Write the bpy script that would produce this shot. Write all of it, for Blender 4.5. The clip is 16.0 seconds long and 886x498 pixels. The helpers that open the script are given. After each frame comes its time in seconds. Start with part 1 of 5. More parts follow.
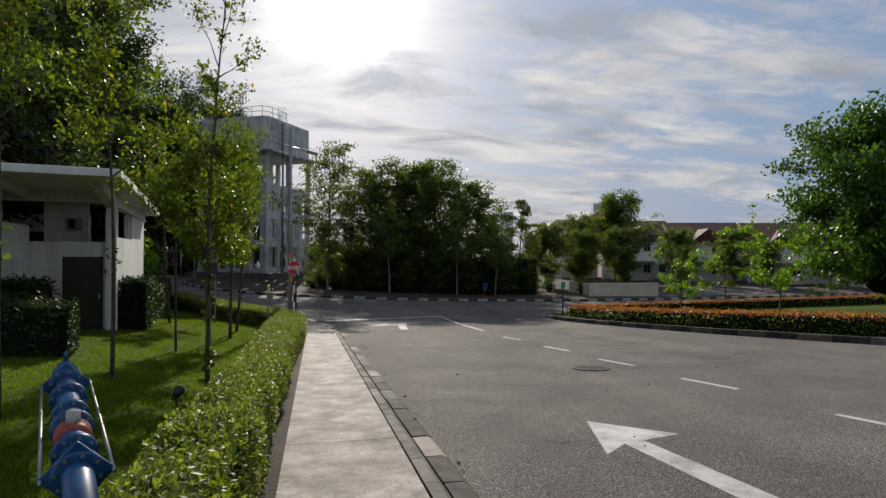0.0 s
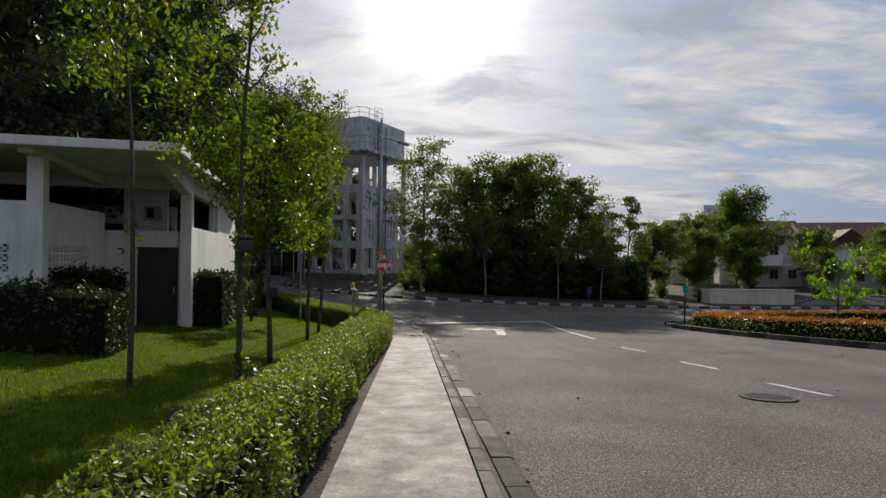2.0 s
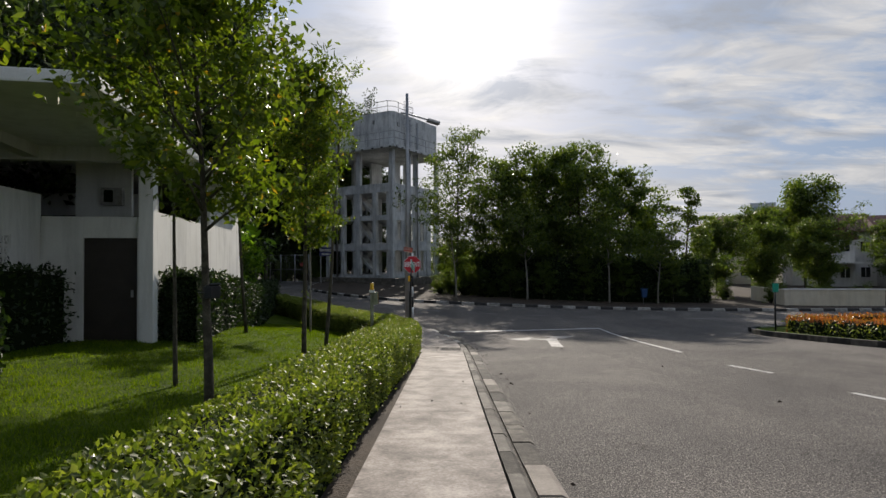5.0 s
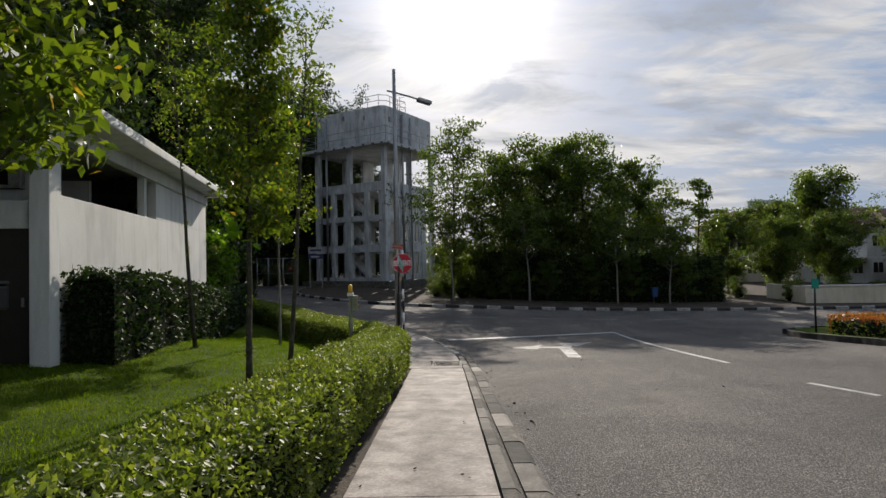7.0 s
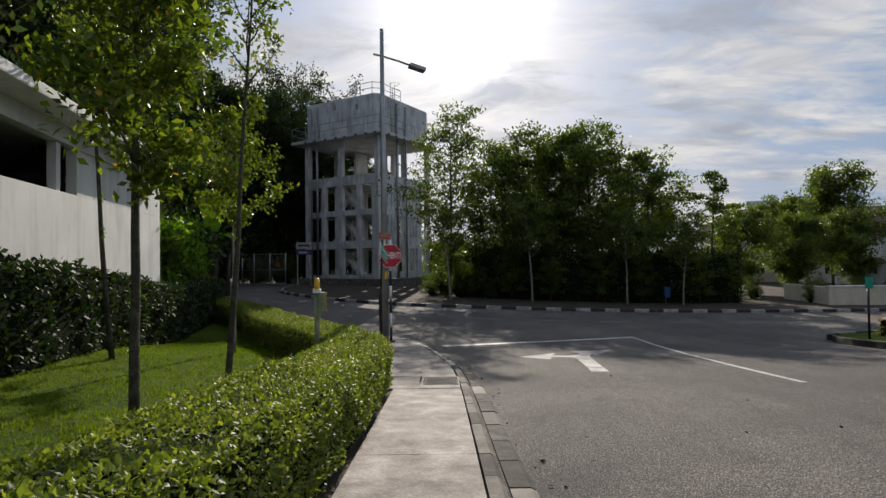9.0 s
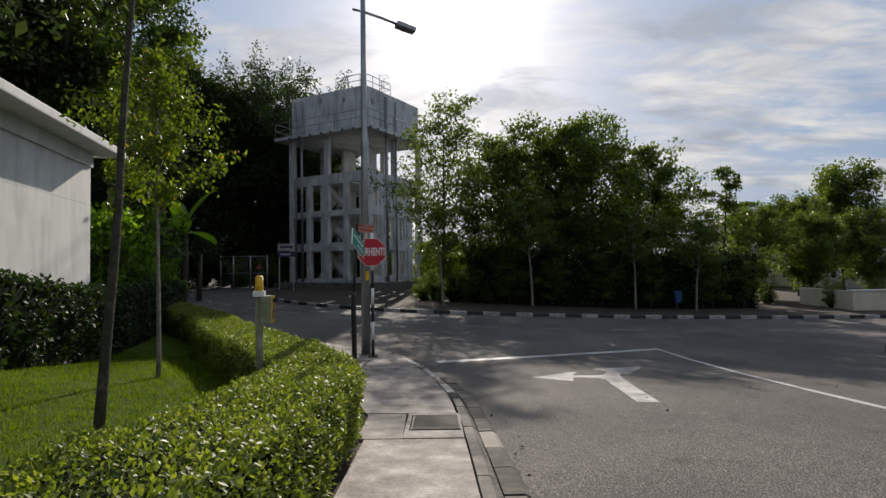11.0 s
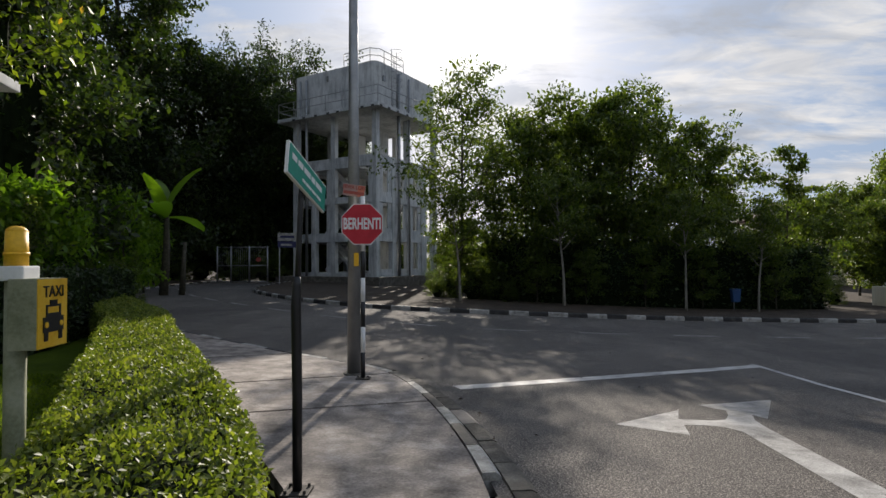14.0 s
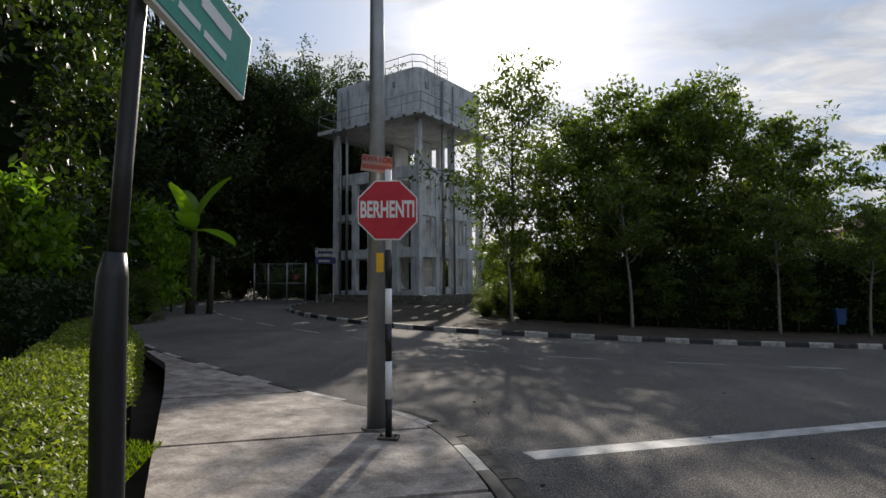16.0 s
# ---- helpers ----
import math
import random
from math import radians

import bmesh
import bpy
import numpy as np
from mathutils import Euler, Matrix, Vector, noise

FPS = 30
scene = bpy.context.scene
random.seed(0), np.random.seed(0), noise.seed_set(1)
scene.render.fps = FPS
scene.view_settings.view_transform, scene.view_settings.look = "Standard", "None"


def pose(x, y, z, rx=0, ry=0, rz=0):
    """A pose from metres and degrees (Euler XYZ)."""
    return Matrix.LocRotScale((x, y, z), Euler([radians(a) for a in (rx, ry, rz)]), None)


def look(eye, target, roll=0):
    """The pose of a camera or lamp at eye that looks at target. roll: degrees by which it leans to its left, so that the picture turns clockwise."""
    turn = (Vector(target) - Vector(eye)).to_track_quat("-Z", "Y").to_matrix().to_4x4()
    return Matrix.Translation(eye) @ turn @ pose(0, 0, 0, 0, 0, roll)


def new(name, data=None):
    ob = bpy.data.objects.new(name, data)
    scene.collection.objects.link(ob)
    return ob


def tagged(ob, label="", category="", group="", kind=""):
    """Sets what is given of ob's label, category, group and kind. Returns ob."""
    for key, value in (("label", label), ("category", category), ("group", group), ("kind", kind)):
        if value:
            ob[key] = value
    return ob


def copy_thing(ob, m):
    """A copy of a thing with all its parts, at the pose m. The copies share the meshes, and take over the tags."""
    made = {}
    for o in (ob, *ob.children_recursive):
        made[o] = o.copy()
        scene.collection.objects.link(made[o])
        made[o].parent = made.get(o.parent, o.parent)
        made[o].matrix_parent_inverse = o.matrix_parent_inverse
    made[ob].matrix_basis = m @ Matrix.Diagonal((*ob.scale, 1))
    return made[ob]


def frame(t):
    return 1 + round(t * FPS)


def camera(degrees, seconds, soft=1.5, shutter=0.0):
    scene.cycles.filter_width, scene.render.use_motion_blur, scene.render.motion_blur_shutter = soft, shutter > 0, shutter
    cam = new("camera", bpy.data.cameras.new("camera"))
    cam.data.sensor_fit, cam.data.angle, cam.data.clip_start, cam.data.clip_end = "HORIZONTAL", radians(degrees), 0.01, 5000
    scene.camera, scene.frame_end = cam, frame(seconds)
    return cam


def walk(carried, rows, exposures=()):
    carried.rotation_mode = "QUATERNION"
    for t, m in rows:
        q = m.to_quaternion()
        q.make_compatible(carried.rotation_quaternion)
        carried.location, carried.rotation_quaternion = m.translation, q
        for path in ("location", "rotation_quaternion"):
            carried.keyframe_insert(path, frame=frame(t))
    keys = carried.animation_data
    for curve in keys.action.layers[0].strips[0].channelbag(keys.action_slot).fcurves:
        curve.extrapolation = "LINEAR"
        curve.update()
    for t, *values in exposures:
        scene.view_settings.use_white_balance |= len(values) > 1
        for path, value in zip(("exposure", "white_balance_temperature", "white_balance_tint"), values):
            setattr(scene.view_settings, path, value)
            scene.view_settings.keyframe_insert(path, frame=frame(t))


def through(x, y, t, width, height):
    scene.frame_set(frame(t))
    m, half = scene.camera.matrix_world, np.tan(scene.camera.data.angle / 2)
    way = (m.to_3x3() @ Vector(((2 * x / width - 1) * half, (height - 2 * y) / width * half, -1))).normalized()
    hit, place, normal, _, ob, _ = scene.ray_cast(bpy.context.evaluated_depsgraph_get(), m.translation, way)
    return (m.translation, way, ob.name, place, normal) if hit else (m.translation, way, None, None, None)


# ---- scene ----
cam = camera(76.6, 16.0)
METRES, EYE, TILT, LEAN, TURN = 22.0, 1.45, 0.0, 0.0, -12.4
ROWS = [
    (0.0, 0.0, 0.0, 0.0, -0.0, 0.12, -0.33),
    (0.5, -0.001, 0.0292, -0.0037, 2.53, 0.36, -0.39),
    (1.0, -0.0021, 0.058, -0.007, 5.39, 0.69, -0.16),
    (1.5, -0.0079, 0.085, -0.0103, 8.31, 0.81, -0.26),
    (2.0, -0.0112, 0.114, -0.0157, 9.78, 0.53, -0.58),
    (2.5, -0.018, 0.1418, -0.018, 10.98, 0.85, -0.42),
    (3.0, -0.0215, 0.169, -0.0204, 11.8, 1.29, -0.37),
    (3.5, -0.0274, 0.1958, -0.0218, 12.33, 0.95, -0.23),
    (4.0, -0.0344, 0.2256, -0.025, 12.76, 0.89, -0.23),
    (6.5, -0.0657, 0.3766, -0.0386, 13.96, 1.41, 0.9),
    (7.0, -0.0719, 0.4067, -0.04, 13.04, 1.37, 1.2),
    (7.5, -0.0757, 0.4367, -0.0425, 12.24, 1.43, 0.88),
    (8.0, -0.0815, 0.4677, -0.0441, 12.37, 1.28, 0.92),
    (8.5, -0.0895, 0.4988, -0.0463, 12.72, 1.25, 0.83),
    (11.0, -0.1281, 0.6558, -0.0568, 11.86, 1.79, 0.81),
    (11.5, -0.1354, 0.6865, -0.0579, 11.09, 1.84, 0.72),
    (12.0, -0.1407, 0.7166, -0.0597, 11.24, 1.7, 0.65),
    (12.5, -0.1467, 0.7487, -0.0614, 11.47, 1.54, 0.63),
    (13.0, -0.155, 0.7794, -0.0636, 11.8, 1.51, 0.52),
    (13.5, -0.1622, 0.8127, -0.0667, 12.23, 1.43, 0.49),
    (14.0, -0.1746, 0.8444, -0.0691, 13.37, 1.49, 0.36),
    (14.5, -0.1827, 0.8772, -0.0732, 14.33, 1.76, 0.2),
    (15.0, -0.193, 0.9058, -0.0749, 15.68, 1.98, 0.32),
    (15.5, -0.2026, 0.9375, -0.0764, 17.01, 2.7, 0.11),
    (16.0, -0.2139, 0.9702, -0.0768, 17.92, 3.54, 0.4),
]
walk(cam, [(t, pose(0, 0, EYE, TILT, LEAN, TURN) @ pose(METRES * x, METRES * y, METRES * z, 90 + pitch, roll, yaw)) for t, x, y, z, yaw, pitch, roll in ROWS],
     [(0.0, 0.02, 6700.0, 12.0), (7.0, 0.1, 6700.0, 12.0), (12.0, 0.17, 6700.0, 12.0), (16.0, 0.36, 6700.0, 12.0)])

# ---- sky and sun ----
SUN_AZ, SUN_EL = 2.2, 24.6          # degrees right of +y, above the horizon
sun_dir = Vector((math.sin(radians(SUN_AZ)) * math.cos(radians(SUN_EL)), math.cos(radians(SUN_AZ)) * math.cos(radians(SUN_EL)), math.sin(radians(SUN_EL))))
sun = new("sun", bpy.data.lights.new("sun", "SUN"))
sun.data.energy, sun.data.angle, sun.data.color = 4.6, radians(0.6), (1.0, 0.93, 0.82)
sun.matrix_world = look((0, 0, 50), Vector((0, 0, 50)) - sun_dir)


class Nodes:
    """Short-hand for a node tree."""

    def __init__(self, tree):
        self.t = tree
        tree.nodes.clear()

    def add(self, kind, ins=None, **props):
        n = self.t.nodes.new(kind)
        for k, v in props.items():
            setattr(n, k, v)
        for k, v in (ins or {}).items():
            self.put(n.inputs[k], v)
        return n

    def put(self, socket, v):
        if isinstance(v, bpy.types.NodeSocket):
            self.t.links.new(v, socket)
        else:
            socket.default_value = v

    def math(self, op, a, b=0.0, clamp=False):
        n = self.add("ShaderNodeMath", operation=op, use_clamp=clamp)
        self.put(n.inputs[0], a), self.put(n.inputs[1], b)
        return n.outputs[0]

    def noise(self, vec, scale, detail=4.0, rough=0.55, dist=0.0, out=0):
        n = self.add("ShaderNodeTexNoise", {"Scale": scale, "Detail": detail, "Roughness": rough, "Distortion": dist})
        if vec is not None:
            self.put(n.inputs["Vector"], vec)
        return n.outputs[out]

    def ramp(self, f, *stops):
        n = self.add("ShaderNodeValToRGB", {"Fac": f})
        while len(n.color_ramp.elements) < len(stops):
            n.color_ramp.elements.new(0.5)
        for e, (p, c) in zip(n.color_ramp.elements, stops):
            e.position, e.color = p, (*c, 1) if len(c) == 3 else c
        return n.outputs[0]

    def mix(self, f, a, b, blend="MIX"):
        n = self.add("ShaderNodeMix", data_type="RGBA", blend_type=blend)
        self.put(n.inputs[0], f), self.put(n.inputs[6], a), self.put(n.inputs[7], b)
        return n.outputs[2]


def rgba(c):
    return (*c, 1.0)


world = bpy.data.worlds.new("sky")
scene.world = world
world.use_nodes = True
w = Nodes(world.node_tree)
gen = w.add("ShaderNodeTexCoord").outputs["Generated"]
sky = w.add("ShaderNodeTexSky", sky_type="NISHITA", sun_disc=False, sun_elevation=radians(SUN_EL), sun_rotation=radians(SUN_AZ), dust_density=2.0, air_density=1.2)
sep = w.add("ShaderNodeSeparateXYZ", {"Vector": gen})
zz = w.math("ADD", w.math("MAXIMUM", sep.outputs[2], 0.0), 0.16)
flat = w.add("ShaderNodeCombineXYZ", {"X": w.math("DIVIDE", sep.outputs[0], zz), "Y": w.math("DIVIDE", sep.outputs[1], zz), "Z": 0.0}).outputs[0]
turned = w.add("ShaderNodeMapping", {"Vector": flat, "Rotation": (0, 0, radians(24)), "Scale": (0.62, 1.25, 1.0), "Location": (0.35, 0.2, 0)}).outputs[0]
big = w.noise(turned, 1.15, 7.0, 0.58, 0.55)
fine = w.noise(turned, 5.0, 6.0, 0.62, 0.9)
veil = w.math("ADD", w.math("MULTIPLY", big, 0.72), w.math("MULTIPLY", fine, 0.28))
cloud = w.ramp(veil, (0.445, (0, 0, 0)), (0.505, (0.55, 0.55, 0.55)), (0.555, (1, 1, 1)))
dot = w.add("ShaderNodeVectorMath", {0: gen, 1: tuple(sun_dir)}, operation="DOT_PRODUCT").outputs["Value"]
near = w.math("MAXIMUM", dot, 0.0)
halo = w.math("ADD", w.math("MULTIPLY", w.math("POWER", near, 420.0), 26.0), w.math("ADD", w.math("MULTIPLY", w.math("POWER", near, 90.0), 5.0), w.math("MULTIPLY", w.math("POWER", near, 10.0), 1.5)))
lit = w.math("ADD", 6.9, halo)
shade = w.ramp(w.noise(turned, 2.6, 6.0, 0.6, 0.7), (0.36, (0.56, 0.61, 0.69)), (0.62, (1.16, 1.15, 1.12)))
white = w.mix(1.0, shade, w.add("ShaderNodeCombineColor", {"Red": lit, "Green": lit, "Blue": lit}).outputs[0], "MULTIPLY")
tamed = w.mix(0.85, sky.outputs[0], (2.6, 3.85, 6.0, 1))
clear = w.mix(1.0, tamed, w.add("ShaderNodeCombineColor", {"Red": halo, "Green": halo, "Blue": halo}).outputs[0], "ADD")
col = w.mix(w.math("MULTIPLY", cloud, 0.85), clear, white)
bg = w.add("ShaderNodeBackground", {"Color": col, "Strength": 0.085})
w.add("ShaderNodeOutputWorld", {"Surface": bg.outputs[0]})

# ---- materials ----


def material(name, build):
    m = bpy.data.materials.new(name)
    m.use_nodes = True
    n = Nodes(m.node_tree)
    build(n)
    return m


def surface(name, stops, scale=3.0, fine=60.0, rough=0.8, bump=0.2, metal=0.0, stain=0.0, spec=0.4, dist=0.003, vary=0.0, grain=0.35):
    """A grained, stained surface: a large and a small noise, with relief from the small one."""
    def build(n):
        co = n.add("ShaderNodeTexCoord").outputs["Object"]
        geo = n.add("ShaderNodeNewGeometry").outputs["Position"]
        large, small = n.noise(geo, scale, 5.0, 0.6, 0.3), n.noise(geo, fine, 3.0, 0.6)
        c = n.ramp(n.math("ADD", n.math("MULTIPLY", large, 1 - grain), n.math("MULTIPLY", small, grain)), *[(p, k) for p, k in zip(np.linspace(0.34, 0.66, len(stops)), stops)])
        if stain:
            run = n.add("ShaderNodeMapping", {"Vector": geo, "Scale": (2.2, 2.2, 0.35)}).outputs[0]
            s = n.ramp(n.noise(run, 1.6, 6.0, 0.65, 0.2), (0.46, (1, 1, 1)), (0.68, (1 - stain,) * 3))
            c = n.mix(1.0, c, s, "MULTIPLY")
        if vary:
            r = n.add("ShaderNodeObjectInfo").outputs["Random"]
            v = n.math("ADD", 1 - vary / 2, n.math("MULTIPLY", r, vary))
            c = n.mix(1.0, c, n.add("ShaderNodeCombineColor", {"Red": v, "Green": v, "Blue": v}).outputs[0], "MULTIPLY")
        b = n.add("ShaderNodeBump", {"Height": small, "Strength": bump, "Distance": dist})
        p = n.add("ShaderNodeBsdfPrincipled", {"Base Color": c, "Roughness": rough, "Metallic": metal, "Normal": b.outputs[0], "Specular IOR Level": spec})
        n.add("ShaderNodeOutputMaterial", {"Surface": p.outputs[0]})
    return material(name, build)


def leafage(name, dark, mid, light, through=0.4, gloss=0.4, accent=None, share=0.0, spec=0.4):
    """Leaves: a colour for each leaf, gloss, and light that comes through from behind."""
    def build(n):
        geo = n.add("ShaderNodeNewGeometry")
        r = geo.outputs["Random Per Island"]
        patch = n.noise(geo.outputs["Position"], 0.9, 3.0)
        f = n.math("ADD", n.math("MULTIPLY", r, 0.7), n.math("MULTIPLY", patch, 0.3))
        c = n.ramp(f, (0.12, dark), (0.5, mid), (0.85, light))
        if accent:
            c = n.mix(n.math("GREATER_THAN", n.math("FRACT", n.math("MULTIPLY", r, 37.0)), 1 - share), c, rgba(accent))
        p = n.add("ShaderNodeBsdfPrincipled", {"Base Color": c, "Roughness": gloss, "Specular IOR Level": spec})
        t = n.add("ShaderNodeBsdfTranslucent", {"Color": n.mix(1.0, c, (1.9, 2.0, 0.7, 1), "MULTIPLY")})
        mx = n.add("ShaderNodeMixShader", {0: through, 1: p.outputs[0], 2: t.outputs[0]})
        n.add("ShaderNodeOutputMaterial", {"Surface": mx.outputs[0]})
    return material(name, build)




def asphalt_nodes(n):
    """Worn asphalt: pale stone chips in dark binder, tyre-polished bands, patches, stains and a few cracks."""
    geo = n.add("ShaderNodeNewGeometry").outputs["Position"]
    chips = n.noise(geo, 70.0, 1.5, 0.7)
    chip_c = n.ramp(chips, (0.34, (0.032, 0.029, 0.027)), (0.48, (0.089, 0.081, 0.075)), (0.56, (0.142, 0.129, 0.118)), (0.70, (0.345, 0.315, 0.288)))
    wear = n.ramp(n.noise(geo, 0.33, 6.0, 0.62, 0.6), (0.32, (0.70, 0.70, 0.71)), (0.68, (1.22, 1.20, 1.17)))
    long = n.add("ShaderNodeMapping", {"Vector": geo, "Scale": (1.1, 0.06, 1.0)}).outputs[0]
    bands = n.ramp(n.noise(long, 1.0, 3.0, 0.5), (0.35, (0.88, 0.88, 0.88)), (0.65, (1.1, 1.1, 1.1)))
    blot = n.ramp(n.noise(geo, 2.3, 5.0, 0.7, 0.4), (0.60, (1, 1, 1)), (0.74, (0.62, 0.61, 0.60)))
    c = n.mix(1.0, n.mix(1.0, n.mix(1.0, chip_c, wear, "MULTIPLY"), bands, "MULTIPLY"), blot, "MULTIPLY")
    b = n.add("ShaderNodeBump", {"Height": chips, "Strength": 1.0, "Distance": 0.012})
    p = n.add("ShaderNodeBsdfPrincipled", {"Base Color": c, "Roughness": 0.9, "Normal": b.outputs[0], "Specular IOR Level": 0.25})
    n.add("ShaderNodeOutputMaterial", {"Surface": p.outputs[0]})


ASPHALT = material("asphalt", asphalt_nodes)
PAVING = surface("paving concrete", [(0.108, 0.09, 0.079), (0.27, 0.233, 0.207), (0.49, 0.435, 0.392)], 2.6, 38.0, 0.8, 0.5, stain=0.45, vary=0.12, spec=0.25)
KERB = surface("kerb concrete", [(0.045, 0.040, 0.033), (0.10, 0.09, 0.076), (0.20, 0.183, 0.155)], 4.0, 60.0, 0.85, 0.6, vary=0.5)
GUTTER = surface("dirty gutter concrete", [(0.022, 0.019, 0.016), (0.062, 0.055, 0.046), (0.15, 0.135, 0.112)], 5.0, 50.0, 0.9, 0.9, vary=1.2, dist=0.006)
PINK = surface("pale new concrete", [(0.15, 0.128, 0.108), (0.23, 0.20, 0.172), (0.29, 0.255, 0.222)], 4.0, 60.0, 0.85, 0.5, vary=0.3)
KERB_BLACK = surface("worn black kerb paint", [(0.012, 0.012, 0.012), (0.022, 0.021, 0.02), (0.07, 0.065, 0.058)], 5.0, 60.0, 0.7, 0.5)
KERB_WHITE = surface("worn white kerb paint", [(0.10, 0.094, 0.083), (0.30, 0.29, 0.265), (0.46, 0.45, 0.42)], 5.0, 60.0, 0.7, 0.4)
ROAD_PAINT = surface("road paint", [(0.17, 0.165, 0.16), (0.42, 0.41, 0.395), (0.58, 0.57, 0.55)], 3.0, 70.0, 0.65, 0.5)
# Darker than plain road paint: wear, plus dappled tree shade toned into the colour.
WORN_SHADED_PAINT = surface("worn road paint dulled for shade", [(0.10, 0.096, 0.09), (0.27, 0.262, 0.25), (0.47, 0.46, 0.44)], 2.6, 60.0, 0.75, 0.5)
SOIL = surface("leaf litter and soil", [(0.020, 0.014, 0.009), (0.045, 0.032, 0.022), (0.085, 0.062, 0.043)], 1.2, 30.0, 0.95, 1.0, dist=0.02)
TURF = surface("turf", [(0.028, 0.05, 0.003), (0.055, 0.088, 0.005), (0.09, 0.122, 0.008)], 0.9, 60.0, 0.9, 1.0, dist=0.02, spec=0.08)
WALL = surface("painted wall", [(0.57, 0.57, 0.54), (0.655, 0.655, 0.625), (0.72, 0.72, 0.695)], 0.7, 40.0, 0.85, 0.15, stain=0.18)
TOWER_WALL = surface("stained tower paint", [(0.36, 0.375, 0.38), (0.53, 0.545, 0.545), (0.66, 0.67, 0.66)], 0.8, 20.0, 0.85, 0.3, stain=0.38)
CREAM = surface("cream house paint", [(0.52, 0.46, 0.34), (0.60, 0.54, 0.42), (0.66, 0.61, 0.5)], 0.6, 20.0, 0.85, 0.2, stain=0.15)
HOUSE_WHITE = surface("white house paint", [(0.58, 0.56, 0.53), (0.66, 0.645, 0.615), (0.72, 0.70, 0.68)], 0.6, 20.0, 0.85, 0.2, stain=0.15)
ROOF_RED = surface("red roof tiles", [(0.036, 0.010, 0.009), (0.065, 0.017, 0.014), (0.10, 0.03, 0.024)], 2.0, 12.0, 0.7, 0.8, dist=0.03)
GLASS_DARK = surface("dark window glass", [(0.012, 0.014, 0.016), (0.02, 0.022, 0.025)], 1.0, 5.0, 0.12, 0.02)
DOOR = surface("dark timber door", [(0.022, 0.018, 0.014), (0.035, 0.028, 0.022)], 3.0, 40.0, 0.6, 0.3)
STEEL = surface("galvanised steel", [(0.22, 0.225, 0.225), (0.30, 0.305, 0.305), (0.37, 0.375, 0.37)], 3.0, 60.0, 0.45, 0.1, metal=0.75)
BLACK = surface("black post paint", [(0.008, 0.008, 0.009), (0.014, 0.014, 0.015), (0.026, 0.025, 0.024)], 6.0, 60.0, 0.38, 0.15)
WHITE = surface("white sign paint", [(0.66, 0.66, 0.65), (0.74, 0.74, 0.73), (0.78, 0.78, 0.77)], 4.0, 60.0, 0.5, 0.08)
RED = surface("red sign sheeting", [(0.40, 0.012, 0.025), (0.50, 0.018, 0.034), (0.55, 0.03, 0.05)], 4.0, 60.0, 0.42, 0.05)
GREEN = surface("green sign sheeting", [(0.0, 0.20, 0.145), (0.0, 0.26, 0.185), (0.02, 0.30, 0.22)], 4.0, 60.0, 0.45, 0.05)
YELLOW = surface("yellow paint", [(0.60, 0.33, 0.015), (0.75, 0.43, 0.02), (0.78, 0.5, 0.06)], 6.0, 60.0, 0.5, 0.1)
ORANGE = surface("faded orange print", [(0.50, 0.16, 0.10), (0.58, 0.21, 0.13)], 6.0, 60.0, 0.6, 0.1)
NOTICE = surface("faded pink notice board", [(0.34, 0.22, 0.20), (0.44, 0.30, 0.27)], 6.0, 60.0, 0.6, 0.1)
OLIVE = surface("weathered post paint", [(0.16, 0.17, 0.10), (0.25, 0.26, 0.17), (0.32, 0.32, 0.23)], 6.0, 60.0, 0.75, 0.3)
BLUE = surface("blue pipe enamel", [(0.008, 0.04, 0.11), (0.014, 0.075, 0.19), (0.045, 0.14, 0.27)], 7.0, 60.0, 0.36, 0.12)
HYDRANT = surface("faded red enamel", [(0.20, 0.04, 0.03), (0.30, 0.06, 0.045), (0.38, 0.11, 0.08)], 8.0, 60.0, 0.55, 0.2)
IRON = surface("cast iron", [(0.02, 0.018, 0.016), (0.045, 0.038, 0.032), (0.07, 0.06, 0.05)], 8.0, 80.0, 0.75, 0.5)
TIMBER = surface("grey timber prop", [(0.13, 0.11, 0.085), (0.22, 0.19, 0.15), (0.30, 0.27, 0.22)], 8.0, 60.0, 0.85, 0.5)
BIN_BLUE = surface("blue plastic", [(0.01, 0.045, 0.13), (0.015, 0.065, 0.18)], 5.0, 60.0, 0.45, 0.1)
BARK = surface("bark", [(0.024, 0.021, 0.013), (0.052, 0.046, 0.030), (0.11, 0.10, 0.07)], 9.0, 50.0, 0.9, 1.0, dist=0.01)
PALE_BARK = surface("pale bark", [(0.12, 0.11, 0.09), (0.2, 0.185, 0.155), (0.28, 0.265, 0.23)], 9.0, 50.0, 0.9, 1.0, dist=0.01)
BOARD_BLUE = surface("navy board", [(0.012, 0.014, 0.07), (0.02, 0.022, 0.10)], 5.0, 60.0, 0.5, 0.1)
# Distance haze is put into these two pale bluish colours.
HAZE = surface("haze-toned tower block", [(0.42, 0.46, 0.50), (0.47, 0.51, 0.55)], 0.1, 1.0, 0.9, 0.0)
HAZE_DARK = surface("haze-toned tower glazing", [(0.22, 0.27, 0.33), (0.26, 0.31, 0.36)], 0.1, 1.0, 0.6, 0.0)
LEAF_HEDGE = leafage("clipped hedge leaves", (0.045, 0.07, 0.010), (0.11, 0.145, 0.022), (0.21, 0.235, 0.05), 0.42, 0.5)
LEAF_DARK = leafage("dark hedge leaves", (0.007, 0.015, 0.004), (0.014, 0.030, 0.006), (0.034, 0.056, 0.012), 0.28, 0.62)
